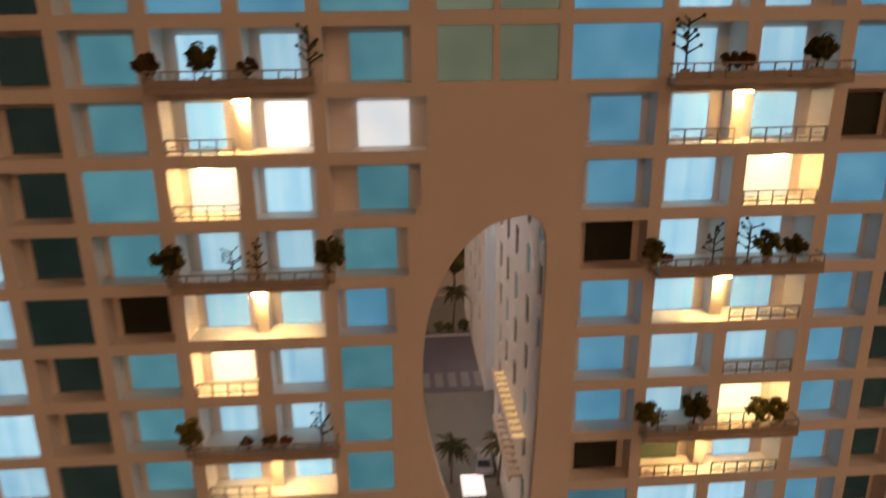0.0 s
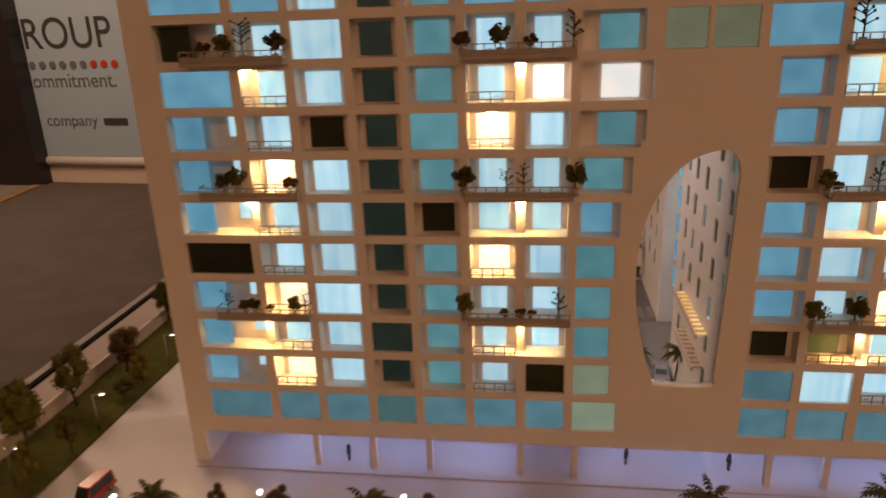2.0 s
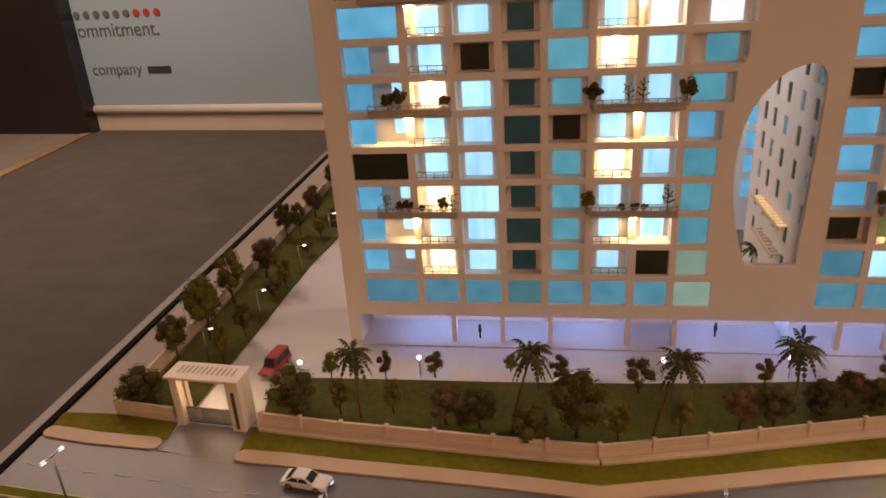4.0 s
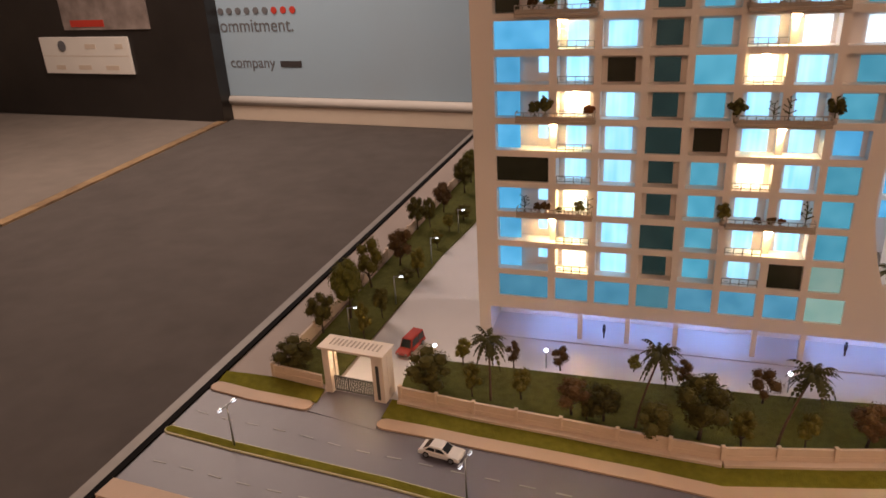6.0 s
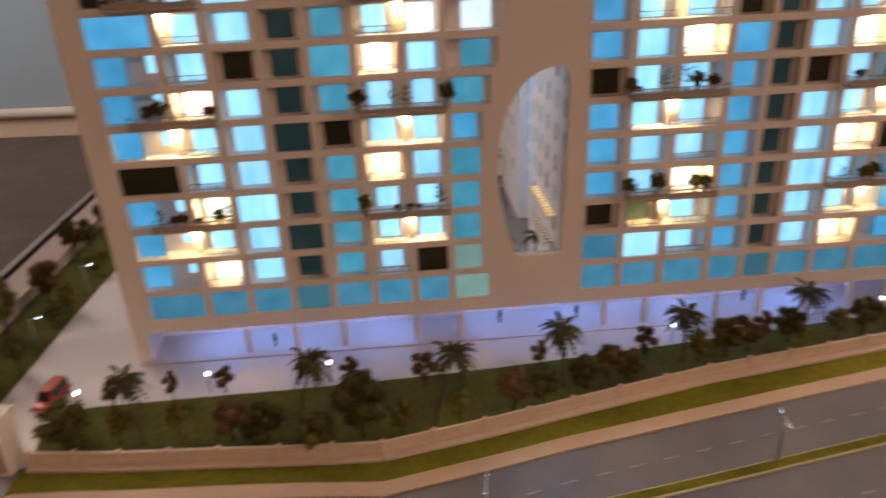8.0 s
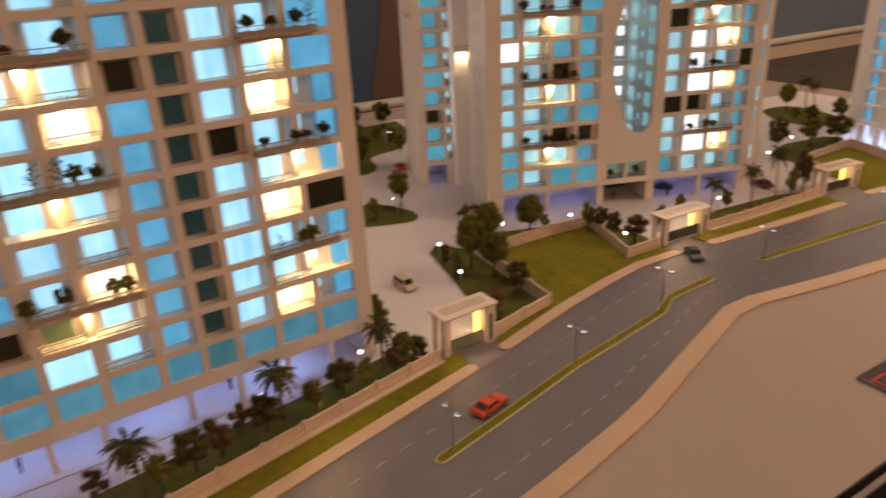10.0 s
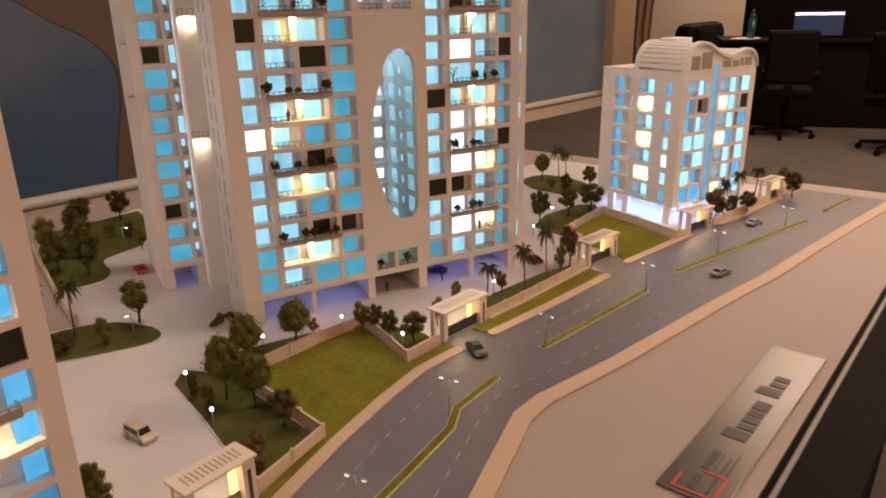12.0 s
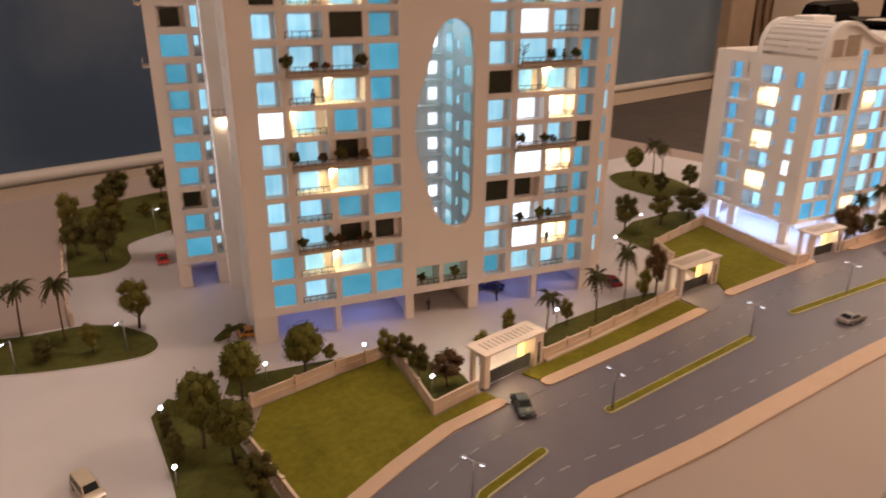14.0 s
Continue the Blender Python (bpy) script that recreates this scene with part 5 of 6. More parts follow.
def gate(p0, p1, h, booth=0.014, deep=0.028, leaf_h=0.020, label="cream gate portal with lit guard niche"):
    """An entrance portal: two posts, slatted roof, glowing niche and two dark leaves."""
    p0, p1 = Vector(p0), Vector(p1)
    d = p1 - p0
    w = d.length
    g = thing("gate_portal", Matrix.Translation((p0.x, p0.y, 0.0012)) @ Matrix.Rotation(math.atan2(d.y, d.x), 4, "Z"), label, "gate", "gate portals")
    part("post", boxes((-0.001, 0.008, -0.006, 0.004, 0, h - 0.0045), bevel=0.0004), "gate", g)
    part("post", boxes((-0.001, 0.005, deep - 0.011, deep - 0.005, 0, h - 0.0045), bevel=0.0004), "gate", g)
    part("guard_booth", boxes((w - booth, w + 0.002, -0.007, 0.004, 0, h - 0.0045), (w - 0.003, w + 0.002, 0.0042, deep - 0.003, 0, h - 0.0045), bevel=0.0004), "gate", g)
    part("lit_niche", boxes((w - booth + 0.001, w - 0.0035, deep - 0.0055, deep - 0.004, 0.001, h - 0.006)), "gate_lit", g, "glowing yellow niche")
    part("canopy_lamp", boxes((w * 0.35, w * 0.62, deep * 0.3, deep * 0.3 + 0.004, h - 0.0058, h - 0.0047)), "gate_lamp", g, "warm lamp strip under the canopy")
    part("booth_slot", boxes((w - booth * 0.6, w - booth * 0.3, -0.0076, -0.0071, 0.004, h - 0.016)), "gate_dark", g)
    part("roof", boxes((-0.004, w + 0.004, -0.010, deep, h - 0.004, h - 0.001), bevel=0.0006), "gate", g, "cream slatted canopy")
    for i in range(12):
        x = w * (0.10 + 0.8 * i / 11)
        part("roof_slot", boxes((x - 0.0011, x + 0.0011, deep * 0.03, deep * 0.67, h - 0.0010, h - 0.0006)), "slab", g)
    leaf = bmesh.new()
    for x0, x1 in ((0.0095, w * 0.5 - 0.012), (w * 0.5 - 0.011, w - booth - 0.002)):
        box(leaf, x0, x1, -0.0008, 0.0008, leaf_h - 0.0015, leaf_h)
        box(leaf, x0, x1, -0.0008, 0.0008, 0.0018, 0.0030)
        m = max(3, round((x1 - x0) / 0.0024))
        for i in range(m + 1):
            x = x0 + (x1 - x0) * i / m
            box(leaf, x - 0.00065, x + 0.00065, -0.0006, 0.0006, 0.003, leaf_h - 0.0015)
    part("gate_leaf", leaf, "gate_dark", g, "dark barred gate leaves")
    return g


gate((-0.482, 0.266), (-0.404, 0.260), 0.066, 0.013, 0.022, 0.022)
gate((0.698, 0.379), (0.776, 0.377), 0.060)
gate((1.196, 0.437), (1.298, 0.428), 0.052)
gate((1.629, 0.400), (1.726, 0.385), 0.052)
gate((1.952, 0.309), (2.036, 0.286), 0.052)
gate((2.352, 0.234), (2.42, 0.219), 0.052)


# ---- trees and plants ----
def crown_mesh(name, mat, r, h, z, leaves, clumps, seed, leaf=0.0017):
    """A full, lumpy crown: leaf blades scattered over clumps, with gaps and an uneven outline."""
    rng = random.Random(seed)
    bm = bmesh.new()
    cs = []
    for i in range(clumps):
        v = 1 - 2 * (i + 0.5) / clumps
        a = i * 2.39996 + rng.uniform(-.3, .3)
        s = math.sqrt(1 - v * v)
        q = rng.uniform(0.42, 0.84) if clumps < 20 else rng.uniform(0.54, 0.68)
        cs.append((Vector((math.cos(a) * q * r * s, math.sin(a) * q * r * s, z + v * q * h * 0.5)), rng.uniform(0.30, 0.56) * min(r, h * 0.5)))
    for i in range(leaves):
        c, cr = cs[i % clumps]
        d = Vector((rng.gauss(0, 1), rng.gauss(0, 1), rng.gauss(0, 1)))
        d.normalize()
        p = c + d * cr * rng.uniform(0.7, 1.04)
        s = rng.uniform(0.5, 1.2) * leaf
        n = (d + Vector((rng.uniform(-.6, .6), rng.uniform(-.6, .6), rng.uniform(-.2, .8)))).normalized()
        t = Matrix.Rotation(rng.uniform(0, 6.28), 3, n) @ n.orthogonal().normalized()
        b = n.cross(t)
        bm.faces.new([bm.verts.new(q) for q in (p - t * s, p - b * s * 0.6 + n * s * 0.25, p + t * s, p + b * s * 0.6 + n * s * 0.25)])
    for c, cr in cs:
        bmesh.ops.create_icosphere(bm, subdivisions=1, radius=cr * 0.78, matrix=Matrix.Translation(c))
    return bm


CROWN_R, TREE_H = 0.022, 0.070


def broadleaf(mat, low, seed, leaves=1500, clumps=20):
    """One kind of tree, 0.07 high: low is the height at which its crown begins."""
    rng = random.Random(seed)
    t = thing("tree", Matrix.Translation((0, -20 - seed, 0)), "", "tree", "model trees")
    bm = bmesh.new()
    fork = Vector((rng.uniform(-.002, .002), rng.uniform(-.002, .002), low + 0.006))
    tube(bm, (0, 0, 0), fork, 0.0019, 0.0013, 7)
    for i in range(6):
        a = i * 1.05 + rng.uniform(-.3, .3)
        tube(bm, fork - Vector((0, 0, 0.003 * (i % 3))), fork + Vector((math.cos(a) * 0.012, math.sin(a) * 0.012, rng.uniform(0.006, 0.02))), 0.0009, 0.0004, 5)
    part("trunk", bm, "bark", t)
    part("crown", crown_mesh("crown", mat, CROWN_R, TREE_H - low, (TREE_H + low) / 2, leaves, clumps, seed), mat, t)
    return t


def palm(seed, lean):
    """A palm 0.07 high with fronds 0.023 long."""
    rng = random.Random(seed)
    t = thing("palm_tree", Matrix.Translation((0, -20 - seed, 0)), "", "palm tree", "model palms")
    bm = bmesh.new()
    pts = [Vector((lean * (i / 6) ** 1.4, 0, 0.062 * i / 6)) for i in range(7)]
    for i in range(6):
        tube(bm, pts[i], pts[i + 1], 0.0015 - 0.0001 * i, 0.0014 - 0.0001 * i, 7, cap=i in (0, 5))
    part("trunk", bm, "palm_bark", t)
    bm = bmesh.new()
    head = pts[-1]
    for i in range(38):
        a = i * 2.399 + rng.uniform(-.2, .2)
        up = rng.uniform(0.0, 1.25)
        L = rng.uniform(0.018, 0.024)
        prev = None
        for j in range(9):
            s = j / 8
            p = head + Vector((math.cos(a) * L * s, math.sin(a) * L * s, L * (up * s - 1.0 * s * s)))
            w = 0.0027 * math.sin(math.pi * min(1, s * 0.86 + 0.14)) + 0.0002
            side = Vector((-math.sin(a), math.cos(a), 0)) * w
            drop = Vector((math.cos(a) * w * 0.6, math.sin(a) * w * 0.6, -w * 0.7))
            cur = (p, p + side + drop, p - side + drop)
            if prev:
                for k in (1, 2):
                    bm.faces.new([bm.verts.new(v) for v in (prev[0], prev[k], cur[k].lerp(prev[k], 0.45), cur[0])])
            prev = cur
    part("palm_crown", bm, "leaf_palm", t)
    return t


KIND = {
    "o": broadleaf("leaf_olive", 0.014, 1, 1500, 12),
    "g": broadleaf("leaf_green", 0.020, 2, 2400, 26),
    "d": broadleaf("leaf_dark", 0.014, 3, 1600, 13),
    "r": broadleaf("leaf_rust", 0.012, 4, 1500, 10),
    "b": broadleaf("leaf_dark", 0.004, 5, 1500, 14),
    "u": broadleaf("leaf_olive", 0.008, 6, 1300, 11),
    "s": broadleaf("leaf_rust", 0.014, 7, 1100, 8),
    "P": palm(11, 0.005),
    "Q": palm(12, 0.020),
}
LABEL = {"o": "small olive green model tree", "g": "full green model tree with round crown", "d": "dark green model tree with lumpy crown", "r": "rust-brown tinted model tree", "b": "low dark green model bush", "u": "low olive model bush", "s": "small rust-tinted model tree", "P": "model palm tree with drooping fronds", "Q": "leaning model palm tree"}
# kind, place, crown radius, height
TREES = """
d .06 1.19 .020 .06|d .13 1.19 .014 .036|o .162 1.195 .020 .078|o .197 1.20 .023 .09|d -.05 1.19 .020 .06|P .178 1.008 .021 .078|P .194 .632 .021 .060|P .147 .640 .020 .054|b .158 1.013 .010 .018|b .172 1.016 .008 .014|b .195 1.014 .010 .02|b .13 1.013 .010 .018
d -0.551 0.390 0.020 0.066|g -0.531 0.439 0.024 0.095|o -0.541 0.542 0.025 0.082|r -0.525 0.630 0.024 0.073|d -0.550 0.793 0.018 0.071|d -0.530 0.809 0.013 0.065|r -0.530 0.897 0.021 0.069
d -0.520 1.021 0.025 0.083|g -0.527 1.097 0.022 0.079|o -0.483 0.379 0.011 0.060|d -0.485 0.449 0.013 0.051|o -0.478 0.591 0.014 0.051|d -0.489 0.566 0.013 0.027|u -0.486 0.717 0.012 0.036
o -0.488 0.795 0.013 0.036|d -0.477 0.858 0.016 0.034|b -0.538 0.290 0.026 0.051|b -0.359 0.290 0.023 0.058|o -0.307 0.288 0.013 0.044|o -0.250 0.295 0.014 0.042|r -0.190 0.279 0.020 0.054|o -0.336 0.352 0.012 0.040
d -0.154 0.275 0.019 0.046|b -0.172 0.274 0.010 0.034|s -0.272 0.359 0.012 0.042|s -0.215 0.366 0.014 0.036|s -0.070 0.363 0.013 0.038|s 0.014 0.348 0.017 0.048|s 0.150 0.367 0.013 0.038
u -0.128 0.382 0.009 0.026|b -0.101 0.253 0.020 0.048|d -0.055 0.266 0.028 0.080|o -0.014 0.264 0.015 0.042|o 0.047 0.274 0.012 0.045|r 0.106 0.291 0.021 0.053|d 0.140 0.295 0.017 0.052
P -0.284 0.285 0.021 .094|Q -0.120 0.271 0.020 .104|Q 0.021 0.273 0.023 .097
b .19 .320 .017 .042|r .222 .335 .018 .05|s .279 .375 .014 .042|b .245 .33 .016 .04|P .168 .325 .022 .088|P .318 .355 .024 .075|o .335 .352 .014 .042|d .37 .358 .018 .055|r .40 .365 .018 .05|s .43 .388 .014 .042|P .478 .385 .024 .075|d .455 .375 .018 .05|o .515 .375 .015 .045|d .555 .385 .018 .052|u .59 .39 .014 .035|P .62 .40 .024 .075|g .65 .40 .016 .045|r .628 .385 .015 .042|b .67 .395 .014 .035
d 0.996 1.260 0.027 0.080|o 1.020 1.344 0.027 0.098|d 1.169 1.505 0.031 0.085|d 1.268 1.505 0.027 0.081|d 1.020 1.189 0.030 0.090|o 0.955 0.899 0.029 0.080|o 0.878 0.868 0.015 0.045|o 1.097 1.357 0.024 0.075|d 1.124 1.444 0.024 0.08|u 1.173 1.25 0.016 0.05
b 0.824 0.891 0.015 0.038|g 0.885 0.568 0.026 0.098|g 0.964 0.622 0.025 0.086|g 1.048 0.611 0.026 0.082|g 0.896 0.520 0.027 0.083|b 0.940 0.655 0.010 0.037|u 1.097 0.625 0.010 0.027
b 0.865 0.612 0.010 0.036|b 0.850 0.558 0.010 0.045|d 0.886 0.453 0.018 0.057|u 1.108 1.338 0.017 0.041|u 1.178 1.387 0.017 0.040|b 1.201 1.347 0.014 0.043|u 1.076 1.387 0.017 0.047
d 1.828 0.620 0.023 0.086|o 1.924 0.593 0.027 0.074|d 2.001 0.570 0.031 0.075|g 2.218 0.834 0.025 0.082|P 2.230 0.784 0.022 .103|P 2.254 0.773 0.020 .092|b 2.140 0.715 0.018 0.052
d 2.207 0.675 0.019 0.069|u 2.139 0.757 0.016 0.039|P 1.504 0.422 0.016 .116|o 1.551 0.417 0.012 0.069|r 1.606 0.425 0.018 0.098|r 2.082 0.286 0.027 0.090|P 2.177 0.263 0.017 .107
d 2.194 0.242 0.020 0.059|P 2.317 0.257 0.022 .091|d 2.401 0.183 0.022 0.075|P 0.863 0.933 0.021 .098
P 0.824 0.991 0.023 .083|P 0.798 1.032 0.022 .078
r .815 .420 .018 .05|b .80 .402 .012 .03
d 1.160 .545 .014 .05|r 1.165 .468 .022 .062|d 1.150 .505 .014 .055|o 1.145 .560 .015 .055|o 1.235 .475 .014 .05|o 1.319 .499 .013 .045|P 1.346 .452 .018 .083|o 1.41 .462 .013 .045|P 1.452 .438 .019 .088|d .664 .486 .014 .046|d .672 .512 .013 .050|u .681 .535 .011 .036
g 2.505 .23 .018 .06|P 2.13 .282 .018 .094|r 2.105 .285 .018 .06|b 2.16 .27 .018 .05
u 1.045 .80 .006 .012|u 1.06 .79 .006 .011|u 1.03 .775 .006 .012
"""
rng = random.Random(5)
for word in TREES.replace("\n", "|").split("|"):
    if not word.strip():
        continue
    k, x, y, r, h = word.split()
    sr, sh = float(r) / (CROWN_R if k not in "PQ" else 0.0195) * rng.uniform(0.92, 1.04), float(h) / TREE_H
    c = copy_thing(KIND[k], Matrix.Translation((float(x), float(y), 0.0028)) @ Matrix.Rotation(rng.uniform(0, 6.28) if k != "Q" else rng.uniform(-.3, .3), 4, "Z") @ Matrix.Diagonal((sr, sr * rng.uniform(0.93, 1.07), sh, 1)))
    tagged(c, LABEL[k])


def potted(seed, mat, r, h):
    p = thing("potted_plant", Matrix.Translation((0, -40 - seed, 0)), "tiny potted shrub on a balcony", "plant", "balcony plants")
    bm = bmesh.new()
    tube(bm, (0, 0, 0), (0, 0, 0.003), 0.0014, 0.0018, 8)
    part("pot", bm, "slab", p)
    bm = crown_mesh("shrub", mat, r, h, 0.004 + h * 0.55, 160, 7, seed, 0.0016)
    tube(bm, (0, 0, 0.002), (0, 0, 0.004 + h * 0.5), 0.0004, 0.0003, 5)
    part("foliage", bm, mat, p)
    return p


POTS = [potted(1, "leaf_dark", 0.0052, 0.008), potted(2, "leaf_rust", 0.0046, 0.006), potted(3, "leaf_olive", 0.0042, 0.010), potted(4, "leaf_orange", 0.004, 0.005)]


def branchy(seed):
    rg = random.Random(seed)
    p = thing("potted_plant", Matrix.Translation((0, -44 - seed, 0)), "tiny bare branched plant on a balcony", "plant", "balcony plants")
    bm = bmesh.new()
    tube(bm, (0, 0, 0), (0, 0, 0.0028), 0.0013, 0.0016, 8)
    part("pot", bm, "slab", p)
    bm = bmesh.new()
    tube(bm, (0, 0, 0.002), (0, 0, 0.017), 0.0004, 0.0003, 5)
    for i in range(11):
        a, z = rg.uniform(0, 6.28), rg.uniform(0.006, 0.017)
        e = Vector((math.cos(a) * 0.004, math.sin(a) * 0.004, z + 0.0022))
        tube(bm, (0, 0, z), e, 0.00035, 0.0002, 4)
        ball(bm, e, 0.0007, 1)
    part("bare_branch", bm, "leaf_dark", p)
    return p


POTS.append(branchy(9))
# front, storey, then place along the front, kind of plant and size
PLANTS = """
a 6 -.038 0 2.1|a 6 -.001 4 1.3|a 6 .014 4 1.5|a 6 .058 0 2.2|a 3 -.041 2 1.9|a 3 -.004 1 1.1|a 3 .011 1 1.2|a 3 .021 3 1.2|a 3 .046 4 1.7|a 9 -.037 1 1.8|a 9 -.005 0 1.9|a 9 .019 1 1.5|a 9 .054 4 1.8
a 6 -.26 0 1.7|a 6 -.248 0 2.1|a 6 -.198 3 1.9|a 3 -.273 4 1.4|a 3 -.255 1 1.6|a 3 -.246 1 1.6|a 3 -.230 0 .9|a 3 -.206 2 1.5|a 3 -.195 4 1.4|a 9 -.262 1 1.6|a 9 -.244 2 1.7|a 9 -.226 4 1.9|a 9 -.197 0 1.9
a 6 .263 2 1.6|a 6 .272 3 1.3|a 6 .302 4 1.6|a 6 .325 4 1.7|a 6 .338 2 1.8|a 6 .355 0 1.6|a 3 .267 2 1.8|a 3 .276 4 1.2|a 3 .301 0 2.2|a 3 .346 2 1.8|a 3 .360 2 1.7|a 9 .273 4 2.0|a 9 .300 1 1.4|a 9 .310 3 1.6|a 9 .353 0 1.9
a 6 .524 0 1.3|a 6 .560 0 1.4|a 6 .572 1 1.5|a 6 .592 0 1.6|a 3 .525 4 1.3|a 3 .553 2 1.6|a 3 .565 2 1.8|a 9 .524 0 1.6|a 9 .548 1 1.6|a 9 .575 0 1.7|a 9 .59 4 1.6
b 2 .070 0 1.6|b 2 .107 0 1.7|b 2 .122 1 1.8|b 2 .150 3 1.3|b 2 .162 0 1.5|b 5 .066 0 1.7|b 5 .104 1 1.6|b 5 .130 0 1.8|b 5 .160 1 1.7|b 8 .066 0 1.9|b 8 .100 3 1.6|b 8 .115 3 1.5|b 8 .160 0 1.8|b 11 .070 4 1.4|b 11 .125 4 1.7|b 11 .150 4 1.4|b 11 .164 0 1.8
b 2 .400 0 1.5|b 2 .435 2 1.7|b 2 .450 0 1.5|b 5 .396 0 1.8|b 5 .437 0 1.5|b 5 .450 1 1.5|b 8 .396 4 1.5|b 8 .440 0 1.6|b 8 .482 0 1.6|b 11 .410 4 1.7|b 11 .432 4 1.6|b 11 .478 4 1.3
b 0 .246 0 1.5|b 0 .300 2 1.7
"""
for word in PLANTS.replace("\n", "|").split("|"):
    if word.strip():
        front, k, u, kind, s = word.split()
        k, s = int(k), float(s)
        tower, z = (tower_a, row_z(k, 0.055, 0.04)[0]) if front == "a" else (tower_b, B_LEVELS[k] + 0.004 if k else 0.0532)
        copy_thing(POTS[int(kind)], tower.matrix_basis @ Matrix.Translation((float(u), -0.0065 if k else 0.006, z)) @ Matrix.Rotation(rng.uniform(0, 6.28), 4, "Z") @ Matrix.Diagonal((s, s, s, 1)))
for p in POTS + list(KIND.values()):
    for o in list(p.children):
        bpy.data.objects.remove(o)
    bpy.data.objects.remove(p)


structure("planter_kerb", prism(capsule([(1.022, 0.785), (1.045, 0.800), (1.064, 0.797)], 0.010), 0.0010, 0.0030), "paving", "pale kerb of a small planter by the tower", "kerb")
structure("planter_soil", prism(capsule([(1.022, 0.785), (1.045, 0.800), (1.064, 0.797)], 0.0082), 0.0010, 0.0036), "grass_dark", "dark planted soil in a small planter", "grass")


# ---- lamps ----
def lamp_post(x, y, h, turn, double=False, base=0.003):
    t = thing("street_lamp", Matrix.Translation((x, y, base)) @ Matrix.Rotation(radians(turn), 4, "Z"), "slim grey double street lamp lit white" if double else "slim grey street lamp with white head", "street lamp", "street lamps")
    bm = bmesh.new()
    tube(bm, (0, 0, 0), (0, 0, h), 0.0011, 0.0008, 8)
    for s in (1, -1) if double else (1,):
        tube(bm, (0, 0, h * 0.97), (0.010 * s, 0, h), 0.0006, 0.0006, 6)
    part("pole", bm, "chrome", t)
    for s in (1, -1) if double else (1,):
        part("lamp_head", boxes(((0.0075 if s > 0 else -0.0135), (0.0135 if s > 0 else -0.0075), -0.0013, 0.0013, h - 0.0006, h + 0.0006), bevel=0.0003), "chrome", t)
        part("bulb", boxes(((0.0082 if s > 0 else -0.0128), (0.0128 if s > 0 else -0.0082), -0.0012, 0.0012, h - 0.0018, h - 0.0007)), "lamp_glass" if double else "bulb", t)
    return t


def globe_lamp(x, y, h=0.024, base=0.0028):
    t = thing("garden_lamp", Matrix.Translation((x, y, base)), "small garden lamp with glowing white globe", "garden lamp", "garden lamps")
    bm = bmesh.new()
    tube(bm, (0, 0, 0), (0, 0, h), 0.0008, 0.0007, 7)
    part("pole", bm, "chrome", t)
    bm = bmesh.new()
    ball(bm, (0, 0, h + 0.0014), 0.0026, 2)
    part("globe", bm, "bulb", t)
    return t


for x, y, turn, double in ((-0.536, 0.140, 80, True), (-0.266, 0.116, 80, True), (0.056, 0.13, 80, True), (0.34, 0.178, 80, True), (0.60, 0.221, 90, True), (0.816, 0.259, 100, True), (1.03, 0.300, 100, True), (1.272, 0.294, 82, True), (1.571, 0.253, 80, True), (1.835, 0.205, 75, True), (2.10, 0.133, 75, True)):
    lamp_post(x, y, 0.052, turn, double, 0.0042)
for x, y, turn in ((-0.508, 0.387, 20), (-0.481, 0.494, 20), (-0.475, 0.650, 20), (-0.468, 0.792, 20), (0.915, 0.845, 200), (0.788, 0.889, 200), (1.039, 1.218, -60), (1.160, 1.299, -60)):
    lamp_post(x, y, 0.046, turn)
for x, y in ((-0.372, 0.350), (-0.233, 0.368), (-0.095, 0.372), (0.043, 0.376), (0.18, 0.386), (0.319, 0.396), (0.463, 0.409), (0.60, 0.42), (0.811, 0.415), (0.835, 0.528), (0.871, 0.638), (1.131, 0.592), (1.009, 0.640), (1.402, 0.474), (1.590, 0.44), (1.734, 0.583), (1.889, 0.62), (2.02, 0.66), (1.14, 0.47)):
    globe_lamp(x, y)


